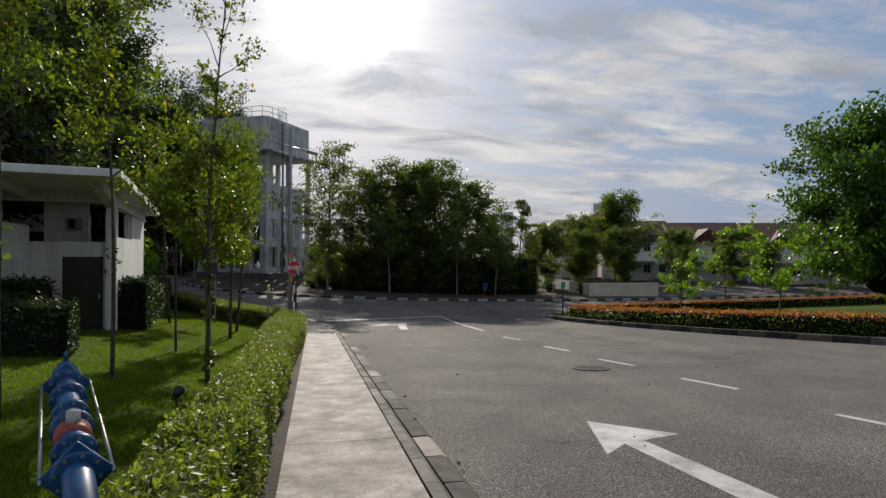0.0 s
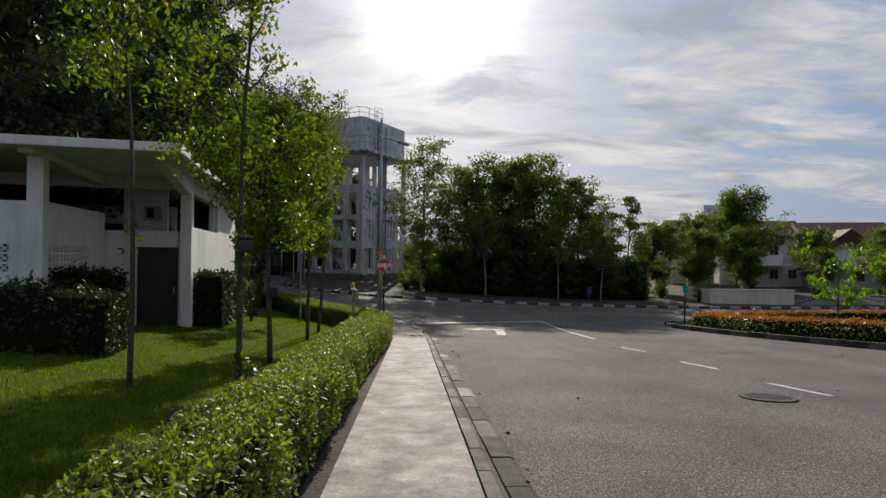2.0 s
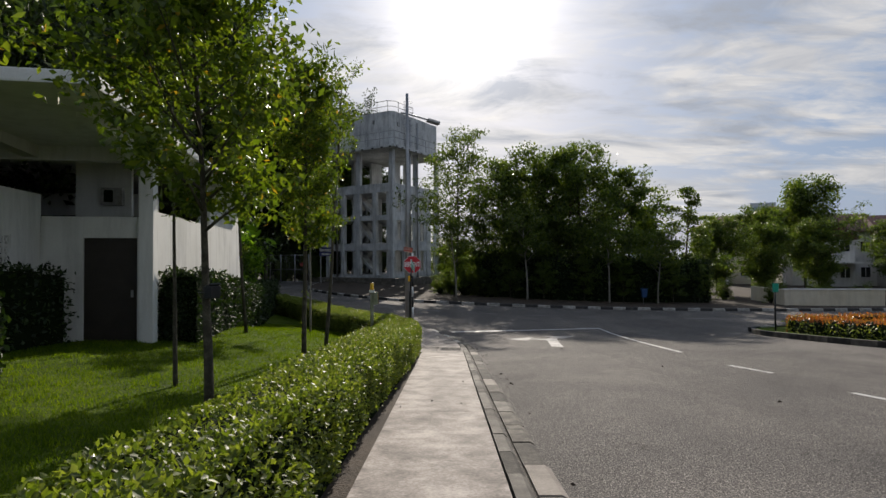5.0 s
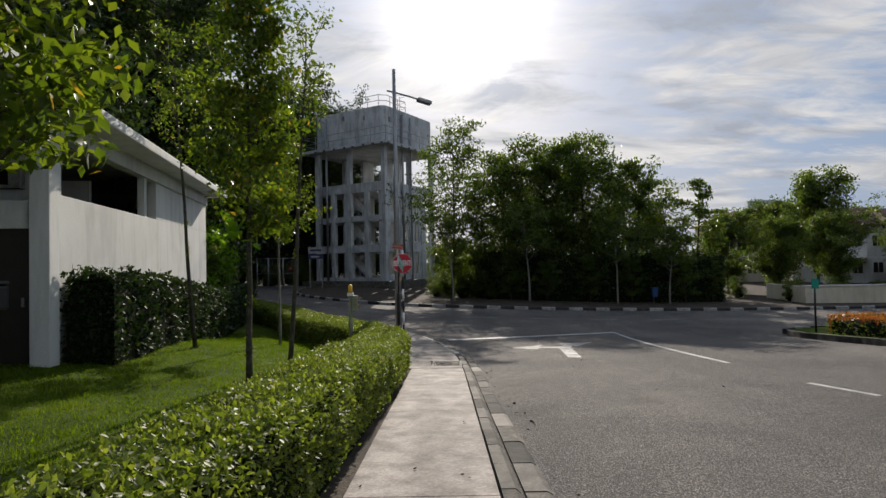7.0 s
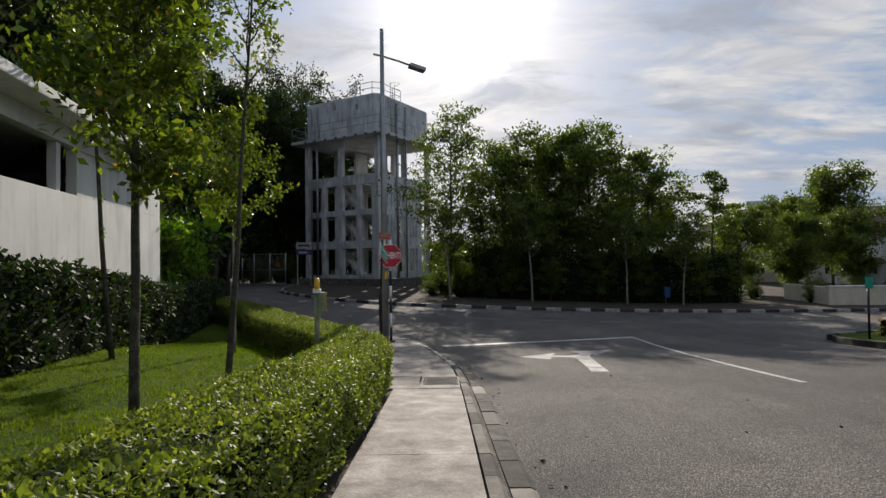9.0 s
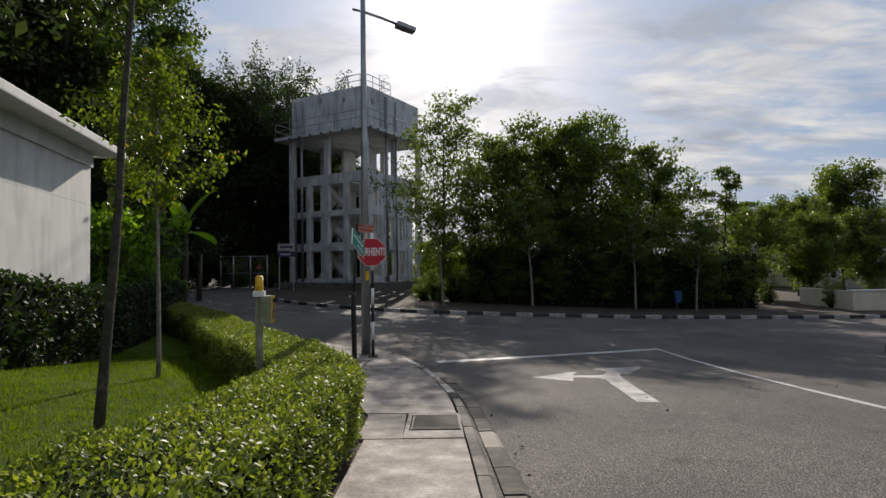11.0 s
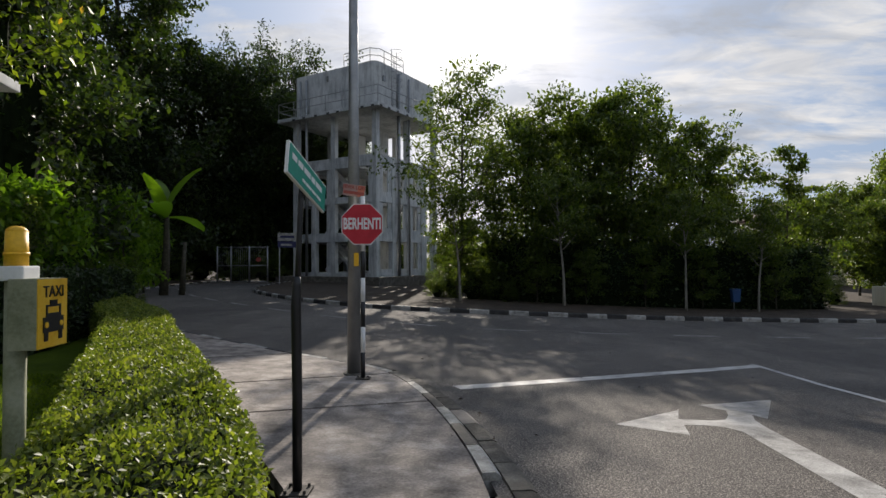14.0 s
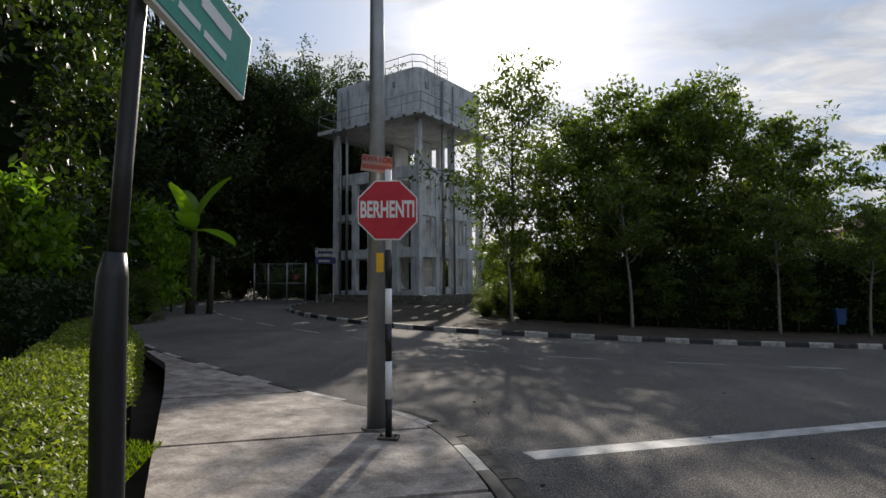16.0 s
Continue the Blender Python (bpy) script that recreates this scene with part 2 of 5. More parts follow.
LEAF_YOUNG = leafage("young tree leaves", (0.035, 0.06, 0.007), (0.075, 0.112, 0.012), (0.14, 0.17, 0.022), 0.48, 0.46, (0.32, 0.2, 0.03), 0.012)
LEAF_FAR = leafage("roadside tree leaves", (0.030, 0.052, 0.012), (0.064, 0.094, 0.020), (0.12, 0.15, 0.034), 0.52, 0.42)
LEAF_STAND = leafage("dark stand leaves", (0.027, 0.048, 0.010), (0.060, 0.090, 0.018), (0.125, 0.16, 0.034), 0.5, 0.34)
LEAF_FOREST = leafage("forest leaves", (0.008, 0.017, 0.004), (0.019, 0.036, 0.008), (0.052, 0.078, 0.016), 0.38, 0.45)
LEAF_BIG = leafage("broad shade tree leaves", (0.018, 0.05, 0.008), (0.04, 0.095, 0.014), (0.08, 0.15, 0.025), 0.42, 0.36)
LEAF_LIME = leafage("lime green leaves", (0.05, 0.11, 0.008), (0.11, 0.20, 0.016), (0.18, 0.28, 0.03), 0.5, 0.4)
LEAF_RED = leafage("orange hedge tips", (0.20, 0.05, 0.012), (0.32, 0.085, 0.02), (0.30, 0.17, 0.03), 0.4, 0.4)
BLADE = leafage("grass blades", (0.038, 0.068, 0.003), (0.07, 0.112, 0.006), (0.125, 0.165, 0.012), 0.5, 0.7, spec=0.08)
# Near-black tone: inner shade of foliage painted onto added filler cores.
CORE = surface("shade-dark filler", [(0.006, 0.01, 0.004), (0.012, 0.018, 0.007)], 6.0, 40.0, 0.95, 0.5, spec=0.02)

# ---- mesh helpers ----
rng = np.random.default_rng(7)


def mesh_np(name, verts, faces, mat, smooth=False):
    """A mesh from arrays; faces all have the same number of corners."""
    verts, faces = np.asarray(verts, dtype=np.float32), np.asarray(faces, dtype=np.int32)
    me = bpy.data.meshes.new(name)
    k = faces.shape[1]
    me.vertices.add(len(verts)), me.loops.add(faces.size), me.polygons.add(len(faces))
    me.vertices.foreach_set("co", verts.ravel())
    me.loops.foreach_set("vertex_index", faces.ravel())
    me.polygons.foreach_set("loop_start", np.arange(0, faces.size, k, dtype=np.int32))
    me.polygons.foreach_set("loop_total", np.full(len(faces), k, dtype=np.int32))
    if smooth:
        me.polygons.foreach_set("use_smooth", np.ones(len(faces), dtype=bool))
    me.update(calc_edges=True)
    me.materials.append(mat)
    return me


def bm_mesh(name, bm, mat, smooth=False):
    me = bpy.data.meshes.new(name)
    bm.to_mesh(me)
    bm.free()
    me.materials.append(mat)
    if smooth:
        for p in me.polygons:
            p.use_smooth = True
    return me


def part(name, bm, mat, parent, label="", smooth=False, at=None):
    """Links a bmesh, or a ready mesh, as one mesh object under its parent."""
    me = bm if isinstance(bm, bpy.types.Mesh) else bm_mesh(name, bm, mat, smooth)
    ob = new(name, me)
    ob.parent = parent
    if at is not None:
        ob.matrix_local = at
    return tagged(ob, label)


def root(name, m, label, category, group="", kind=""):
    ob = new(name)
    ob.empty_display_size = 0.2
    ob.matrix_world = m
    return tagged(ob, label, category, group, kind)


def box(lo, hi, bevel=0.0, bm=None, m=None):
    bm = bm or bmesh.new()
    lo, hi = Vector(lo), Vector(hi)
    mat = Matrix.Translation((lo + hi) / 2) @ Matrix.Diagonal((*(hi - lo), 1))
    r = bmesh.ops.create_cube(bm, size=1, matrix=(m @ mat) if m else mat)
    if bevel:
        es = list({e for v in r["verts"] for e in v.link_edges})
        bmesh.ops.bevel(bm, geom=es, offset=bevel, segments=2, affect="EDGES", profile=0.7)
    return bm


def tube(path, radii, sides=8, caps=True):
    """A tapered tube along a path: vertices and faces (quads)."""
    path = np.asarray(path, dtype=float)
    radii = np.broadcast_to(np.asarray(radii, dtype=float), (len(path),))
    tan = np.gradient(path, axis=0)
    tan /= np.linalg.norm(tan, axis=1)[:, None] + 1e-9
    ref = np.array([0.0, 0.0, 1.0]) if abs(tan[0, 2]) < 0.9 else np.array([1.0, 0.0, 0.0])
    a = np.cross(tan, ref)
    a /= np.linalg.norm(a, axis=1)[:, None] + 1e-9
    b = np.cross(tan, a)
    ang = np.linspace(0, 2 * np.pi, sides, endpoint=False)
    ring = a[:, None] * np.cos(ang)[None, :, None] + b[:, None] * np.sin(ang)[None, :, None]
    v = (path[:, None] + ring * radii[:, None, None]).reshape(-1, 3)
    i, j = np.meshgrid(np.arange(len(path) - 1), np.arange(sides), indexing="ij")
    k = (j + 1) % sides
    f = np.stack([i * sides + j, (i + 1) * sides + j, (i + 1) * sides + k, i * sides + k], -1).reshape(-1, 4)
    if caps:
        e = []
        for base, mid, flip in ((0, path[0], 1), ((len(path) - 1) * sides, path[-1], -1)):
            c = len(v)
            v = np.vstack([v, mid[None]])
            for q in range(0, sides, 2):
                s = [c, base + q, base + (q + 1) % sides, base + (q + 2) % sides]
                e.append(s if flip > 0 else s[::-1])
        f = np.vstack([f, e])
    return v, f


def tubes(name, items, mat, sides=6):
    vs, fs, n = [], [], 0
    for path, radii in items:
        v, f = tube(path, radii, sides)
        vs.append(v), fs.append(f + n)
        n += len(v)
    return mesh_np(name, np.vstack(vs), np.vstack(fs), mat, True)


def leaves(name, centres, size, mat, width=0.5, droop=0.3, spread=0.3, flat=0.0, normals=None):
    """A folded leaf of two triangles at each centre."""
    n = len(centres)
    d = rng.normal(size=(n, 3))
    d[:, 2] -= droop
    d[:, 2] *= 1 - flat
    if normals is not None:
        d += normals * 0.9
    d /= np.linalg.norm(d, axis=1)[:, None]
    up = rng.normal(size=(n, 3)) * 0.7 + np.array([0, 0, 0.9])
    if normals is not None:
        up += normals
    s = np.cross(d, up)
    s /= np.linalg.norm(s, axis=1)[:, None] + 1e-9
    nn = np.cross(s, d)
    ln = (size * (1 + spread * rng.uniform(-1, 1, n)))[:, None]
    base = centres - d * ln * 0.5
    v = np.stack([base, base + d * ln * 0.45 + s * ln * width * 0.5 + nn * ln * 0.09, base + d * ln, base + d * ln * 0.45 - s * ln * width * 0.5 + nn * ln * 0.09], 1).reshape(-1, 3)
    q = np.arange(n)[:, None] * 4
    f = np.stack([q + np.array([0, 1, 2]), q + np.array([0, 2, 3])], 1).reshape(-1, 3)
    return mesh_np(name, v, f, mat)


def resample(pts, n):
    pts = np.asarray(pts, dtype=float)
    s = np.concatenate([[0], np.cumsum(np.linalg.norm(np.diff(pts, axis=0), axis=1))])
    u = np.linspace(0, s[-1], n)
    return np.stack([np.interp(u, s, pts[:, i]) for i in range(pts.shape[1])], 1)


def rounded(pts, times=3):
    """Cuts the corners of a polyline."""
    pts = np.asarray(pts, dtype=float)
    for _ in range(times):
        q = [pts[0]]
        for a, b in zip(pts[:-1], pts[1:]):
            q += [a * 0.75 + b * 0.25, a * 0.25 + b * 0.75]
        pts = np.array(q + [pts[-1]])
    return pts


def offset(pts, d):
    """A polyline moved to its right by d."""
    pts = np.asarray(pts, dtype=float)
    t = np.gradient(pts, axis=0)
    t /= np.linalg.norm(t, axis=1)[:, None]
    return pts + np.stack([t[:, 1], -t[:, 0]], 1) * d


def loft(name, a, b, n, m, height, mat, power=1.0):
    """A sheet between two lines on the plan, at the height of a function of x and y."""
    a, b = resample(a, n), resample(b, n)
    u = np.linspace(0, 1, m) ** power
    p = a[:, None] * (1 - u)[None, :, None] + b[:, None] * u[None, :, None]
    v = np.dstack([p, height(p[..., 0], p[..., 1])]).reshape(-1, 3)
    i, j = np.meshgrid(np.arange(n - 1), np.arange(m - 1), indexing="ij")
    f = np.stack([i * m + j, (i + 1) * m + j, (i + 1) * m + j + 1, i * m + j + 1], -1).reshape(-1, 4)
    area = np.cross(v[f[0, 1]] - v[f[0, 0]], v[f[0, 2]] - v[f[0, 0]])[2]
    return mesh_np(name, v, f if area > 0 else f[:, ::-1], mat, True)


def text_mesh(body, size, mat, depth=0.002, bold=0.0):
    """Lettering in the built-in font, as a mesh, centred on its origin."""
    cu = bpy.data.curves.new("lettering", "FONT")
    cu.body, cu.size, cu.extrude, cu.offset, cu.align_x, cu.align_y = body, size, depth, bold, "CENTER", "CENTER"
    ob = bpy.data.objects.new("lettering", cu)
    scene.collection.objects.link(ob)
    me = bpy.data.meshes.new_from_object(ob.evaluated_get(bpy.context.evaluated_depsgraph_get()))
    bpy.data.objects.remove(ob)
    me.materials.clear()
    me.materials.append(mat)
    return me


# ---- the lie of the land ----


def level(x, y):
    """The pavement's height: a slope down to the junction, then the cross road that falls to the right."""
    a, b = -0.078 * np.asarray(y, dtype=float), -1.98 - 0.7 * np.tanh(np.asarray(x, dtype=float) / 14)
    return np.logaddexp(6 * a, 6 * b) / 6


def road_z(x, y):
    return level(x, y) - 0.07


def lawn_z(x, y):
    f = np.clip((27 - np.asarray(y, dtype=float)) / 6, 0, 1)
    return level(x, y) + 0.06 + 0.09 * np.clip(-np.asarray(x, dtype=float) - 1, 0, 5) * f * f * (3 - 2 * f)


def at(x, y, z=None, turn=0.0, scale=1.0, fn=level, sink=0.0):
    return pose(x, y, float(fn(x, y)) - sink if z is None else z, 0, 0, turn) @ Matrix.Scale(scale, 4)

# ---- ground, road, pavement ----
gx = np.concatenate([np.linspace(-900, -60, 12), np.linspace(-50, 70, 61), np.linspace(80, 900, 12)])
gy = np.concatenate([np.linspace(-900, -40, 10), np.linspace(-30, 110, 71), np.linspace(120, 1500, 12)])
GX, GY = np.meshgrid(gx, gy, indexing="ij")
nx, ny = len(gx), len(gy)
ii, jj = np.meshgrid(np.arange(nx - 1), np.arange(ny - 1), indexing="ij")
GZ = np.maximum(np.minimum(level(GX, GY), 3.0), -3.2) - 0.62
tagged(new("ground", mesh_np("ground", np.dstack([GX, GY, GZ]).reshape(-1, 3), np.stack([ii * ny + jj, (ii + 1) * ny + jj, (ii + 1) * ny + jj + 1, ii * ny + jj + 1], -1).reshape(-1, 4), SOIL, True)),
       "bare brown soil under the whole place", "ground", kind="structure")

KERB_IN = rounded([(0.84, -14), (0.80, 2), (0.75, 8), (0.68, 14), (0.62, 21.0), (0.52, 23.4), (0.22, 25.3), (-0.21, 27.05), (-0.80, 28.6), (-1.6, 29.3), (-3.2, 30.2), (-5.2, 31.7), (-7.7, 33.6), (-11.5, 38.0), (-15.2, 43.5), (-17.2, 48.5), (-18.6, 55), (-19.4, 66)], 2)
FAR_KERB = rounded([(60, 46.5), (40, 44), (23, 42.9), (13, 42.5), (5.5, 42.1), (-0.8, 41.9), (-3.6, 42.4), (-6.4, 44.2), (-9.4, 47.6), (-11.4, 51.5), (-12.3, 57), (-12.8, 66)], 2)
ISLE_NEAR = rounded([(12.9, 30.2), (12.3, 29.2), (12.2, 26.5), (12.5, 22), (13.2, 17), (14.6, 12), (17, 6), (21, -2), (26, -12)], 2)
ISLE_BACK = rounded([(12.9, 30.2), (13.8, 31.1), (17.2, 32.4), (24, 34), (33, 36), (46, 38), (70, 40)], 2)

road = tagged(new("road", loft("road", np.vstack([[(1.0, -30)], offset(KERB_IN, 0.07)]), [(75, -30), (75, 66)], 221, 161, road_z, ASPHALT, 1.3)),
              "worn grey asphalt road with patches and leaf specks", "road", kind="structure")

HEDGE_LINE = rounded([(-0.62, -4), (-0.64, 2), (-0.76, 8), (-0.95, 14), (-1.00, 20), (-1.10, 21.4), (-1.74, 22.55), (-2.62, 24.1), (-3.55, 25.7), (-4.55, 27.4), (-5.5, 29.2), (-7.2, 31.3), (-10.2, 34.8)], 2)
HW = [0.22, 0.22, 0.27, 0.36, 0.52, 0.55, 0.54, 0.52, 0.5]
BED = HEDGE_LINE[HEDGE_LINE[:, 1] < 21.9]
tagged(new("hedge_bed", loft("hedge_bed", BED, offset(BED, 0.75), 60, 6, lambda x, y: level(x, y) - 0.03, SOIL)), "dark brown soil under the clipped hedge", "soil bed", kind="structure")
tagged(new("lawn", loft("lawn", HEDGE_LINE, np.column_stack([np.full(12, -24.0), np.linspace(-4, 36, 12)]), 90, 60, lawn_z, TURF, 1.6)), "bright green mown lawn, sloping, shaded in stripes", "lawn", kind="structure")
tagged(new("forest_floor", loft("forest_floor", np.vstack([[(-10.5, 36.0)], KERB_IN[KERB_IN[:, 1] > 38]]), [(-60, 36), (-60, 70)], 40, 20, lambda x, y: level(x, y) + 0.03, SOIL)), "dark soil and leaf litter under the forest", "ground", kind="structure")
tagged(new("far_verge", loft("far_verge", offset(FAR_KERB, 0.1), np.vstack([resample([(75, 105), (-13, 105)], 10)]), 120, 60, lambda x, y: level(x, y) + 0.08, SOIL, 1.5)), "brown verge of soil and dry leaves under the trees", "verge", kind="structure")
tagged(new("island_ground", loft("island_ground", ISLE_NEAR[2:], ISLE_BACK[2:], 70, 24, lambda x, y: level(x, y) + 0.07, TURF)), "grass on the kerbed traffic island", "ground", kind="structure")


def strip(bm, pts_a, pts_b, z_top, z_low):
    """A prism with its top between two lines."""
    a, b = [tuple(p) for p in pts_a], [tuple(p) for p in pts_b]
    ring = a + b[::-1]
    top = [bm.verts.new((x, y, float(level(x, y)) + z_top)) for x, y in ring]
    low = [bm.verts.new((x, y, float(level(x, y)) + z_low)) for x, y in ring]
    n = len(a)
    for i in range(n - 1):
        bm.faces.new((top[i], top[i + 1], top[2 * n - 2 - i], top[2 * n - 1 - i]))
    for i in range(2 * n):
        j = (i + 1) % (2 * n)
        bm.faces.new((top[j], top[i], low[i], low[j]))
    bmesh.ops.recalc_face_normals(bm, faces=bm.faces)
    return bm


# pavement: slabs between open joints, up to the corner and round it
pavement = root("pavement", Matrix(), "pale grey concrete pavement in cast slabs with dark joints", "pavement", kind="structure")


def x_on(line, y):
    o = np.argsort(line[:, 1])
    return float(np.interp(y, line[o, 1], line[o, 0]))


def cut(line, lo, hi):
    s = np.concatenate([[0], np.cumsum(np.linalg.norm(np.diff(line, axis=0), axis=1))])
    u = np.linspace(lo, hi, 7) * s[-1]
    return np.stack([np.interp(u, s, line[:, i]) for i in (0, 1)], 1)


joints = [-13.0, -9.4, -5.8, -2.1, 1.7, 5.6, 9.2, 12.9, 16.8, 20.6]
for y0, y1 in zip(joints[:-1], joints[1:]):
    ys = np.linspace(y0 + 0.006, y1 - 0.006, 5)
    bm = bmesh.new()
    strip(bm, [(x_on(KERB_IN, y) - 0.008, y) for y in ys], [(-0.26 - 0.009 * y, y) for y in ys], 0.0, -0.12)
    part("slab", bm, PAVING, pavement)
bm = bmesh.new()
strip(bm, [(-0.05, 20.63), (-0.08, 21.95)], [(-0.52, 20.63), (-0.56, 21.95)], 0.0, -0.12)
part("slab", bm, PAVING, pavement)
corner_out = np.vstack([[(x_on(KERB_IN, 22.0), 22.0)], KERB_IN[(KERB_IN[:, 1] > 22.02) & (KERB_IN[:, 1] < 33.6)]])
corner_in = np.array([(-0.60, 22.0), (-0.82, 22.8), (-1.5, 24.0), (-2.62, 25.86), (-3.35, 27.1), (-4.8, 29.6), (-6.2, 31.9), (-7.5, 33.3)])
for lo, hi in ((0.0, 0.30), (0.305, 0.44), (0.445, 0.62), (0.625, 0.8), (0.805, 1.0)):
    bm = bmesh.new()
    strip(bm, offset(cut(corner_out, lo, hi), -0.02), cut(corner_in, max(0, lo * 0.98), hi * (0.98 if hi < 1 else 1)), 0.0, -0.12)
    part("slab", bm, PAVING, pavement)
# raised frame round the drain grate
bm = bmesh.new()
for lo, hi in (((-0.05, 20.63), (0.60, 20.98)), ((-0.05, 21.86), (0.60, 21.96)), ((-0.05, 20.98), (0.0, 21.86)), ((0.585, 20.98), (0.60, 21.86))):
    strip(bm, [(lo[0], lo[1]), (hi[0], lo[1])], [(lo[0], hi[1]), (hi[0], hi[1])], 0.004, -0.12)
part("grate_frame", bm, PAVING, pavement)
grate = root("drain_grate", at(0.30, 21.45, turn=0), "rusty cast-iron drain grate with narrow bars in the pavement", "drain grate")
slope = pose(0, 0, 0, -4.3, 0, 0)
for k in range(13):
    part("bar", box((-0.27, -0.38 + k * 0.062, -0.05), (0.27, -0.355 + k * 0.062, 0.0), m=slope), IRON, grate)
for sx in (-0.285, 0.265):
    part("side_rail", box((sx, -0.42, -0.06), (sx + 0.02, 0.42, 0.004), m=slope), IRON, grate)


def kerb_run(name, line, width, step, mats, up, label, low=-0.2, gap=0.012, begin=0):
    """Kerb stones along a line, each a bevelled block of its own."""
    holder = root(name, Matrix(), label, "kerb", kind="structure")
    s = np.concatenate([[0], np.cumsum(np.linalg.norm(np.diff(line, axis=0), axis=1))])
    n = int(s[-1] / step)
    for k in range(n):
        u = np.linspace(s[-1] * k / n + gap, s[-1] * (k + 1) / n, 3)
        c = np.stack([np.interp(u, s, line[:, i]) for i in (0, 1)], 1)
        t = c[-1] - c[0]
        t /= np.linalg.norm(t)
        side = np.array([t[1], -t[0]])
        j = float(rng.uniform(-0.005, 0.005))
        bm = bmesh.new()
        rows = []
        for p in c:
            g = float(level(*p))
            row = [(0.0, low), (0.0, up + j), (width * 0.72, up + j), (width, up + j - 0.035), (width + 0.02, low)]
            rows.append([bm.verts.new((*(p + side * (q + j * 0.3)), g + h)) for q, h in row])
        for r0, r1 in zip(rows[:-1], rows[1:]):
            for q in range(4):
                bm.faces.new((r0[q], r0[q + 1], r1[q + 1], r1[q]))
        bm.faces.new(rows[0][::-1]), bm.faces.new(rows[-1])
        bmesh.ops.recalc_face_normals(bm, faces=bm.faces)
        part("kerb_stone", bm, mats[(k + begin) % len(mats)], holder)
    return holder


plain = KERB_IN[KERB_IN[:, 1] <= 23.6]
turn_part = KERB_IN[KERB_IN[:, 1] >= 23.4]
kerb_run("kerb_pavement", offset(plain, 0.012), 0.14, 0.62, [GUTTER, KERB, KERB], 0.0, "chipped bare concrete kerb stones along the pavement")
kerb_run("kerb_corner", turn_part, 0.16, 0.85, [KERB_WHITE, KERB_BLACK], 0.0, "black and white painted kerb stones round the corner")
kerb_run("gutter", offset(KERB_IN[KERB_IN[:, 1] < 29.3], 0.185), 0.22, 0.72, [GUTTER, GUTTER, KERB, GUTTER, GUTTER, PINK, GUTTER], -0.045, "grey concrete gutter blocks beside the kerb", gap=0.03)
kerb_run("kerb_far", FAR_KERB[::-1], 0.16, 0.8, [KERB_BLACK, KERB_WHITE], 0.1, "black and white painted kerb of the far verge")
kerb_run("kerb_island", ISLE_NEAR[::-1], 0.16, 0.95, [KERB_BLACK, KERB], 0.12, "worn black and white kerb stones of the traffic island")
kerb_run("kerb_island_back", ISLE_BACK, -0.16, 1.0, [KERB_BLACK, KERB_WHITE], 0.12, "black and white kerb stones behind the traffic island")

# ---- road markings ----


def flat_mark(name, outline, label, category="road marking", lift=0.004, mat=ROAD_PAINT):
    """A thin painted shape that follows the road."""
    bm = bmesh.new()
    f = bm.faces.new([bm.verts.new((x, y, 0)) for x, y in outline])
    if f.normal.z < 0:
        f.normal_flip()
    bmesh.ops.triangulate(bm, faces=[f])
    bmesh.ops.subdivide_edges(bm, edges=bm.edges, cuts=3, use_grid_fill=True)
    for v in bm.verts:
        v.co.z = float(road_z(v.co.x, v.co.y)) + lift
    bmesh.ops.recalc_face_normals(bm, faces=bm.faces)
    if sum(f.normal.z for f in bm.faces) < 0:
        bmesh.ops.reverse_faces(bm, faces=bm.faces)
    return tagged(new(name, bm_mesh(name, bm, mat)), label, category, kind="structure")


def bar(a, b, wd):
    a, b = np.array(a, float), np.array(b, float)
    t = (b - a) / np.linalg.norm(b - a)
    s = np.array([t[1], -t[0]]) * wd / 2
    return [tuple(a - s), tuple(a + s), tuple(b + s), tuple(b - s)]


for k, (y0, y1) in enumerate([(1.2, 2.3), (4.4, 5.6), (7.4, 8.55), (10.3, 11.5), (13.3, 14.6), (16.9, 18.2)]):
    xx = 6.10 + (0.3 if y0 < 3 else 0)
    flat_mark("lane_dash", bar((xx + 0.15, y0), (xx, y1), 0.11), "short white dashed lane line on asphalt")
flat_mark("lane_line", bar((6.35, 21.3), (6.75, 31.4), 0.12), "long white line up to the stop line")
flat_mark("stop_line", bar((0.29, 27.8), (6.72, 31.1), 0.28), "white stop line across the lane")
flat_mark("turn_arrow", [(3.06, 6.05), (3.72, 5.25), (3.22, 5.12), (3.35, 1.2), (3.02, 1.2), (2.97, 5.05), (2.62, 4.76)], "white straight arrow painted on the lane")
flat_mark("turn_arrow", [(2.16, 25.73), (3.26, 26.61), (3.04, 26.06), (3.42, 26.0), (3.62, 26.06), (3.78, 26.32), (3.90, 26.62), (3.66, 26.96), (4.96, 27.44), (4.18, 26.13), (4.12, 26.38), (3.98, 26.05), (3.90, 25.6), (3.60, 23.02), (3.27, 23.02), (3.52, 25.45), (3.42, 25.66), (3.22, 25.74), (2.98, 25.75), (2.85, 25.25)],
          "worn, shade-dulled white two-headed turn arrow painted on the lane", mat=WORN_SHADED_PAINT)
X_LINE = rounded([(-16, 52), (-12.2, 45.5), (-8.2, 41.4), (-4.2, 38.2), (0.0, 36.4), (5.0, 36.6), (12, 37.2), (24, 38.2), (40, 40)], 2)
s_x = np.concatenate([[0], np.cumsum(np.linalg.norm(np.diff(X_LINE, axis=0), axis=1))])
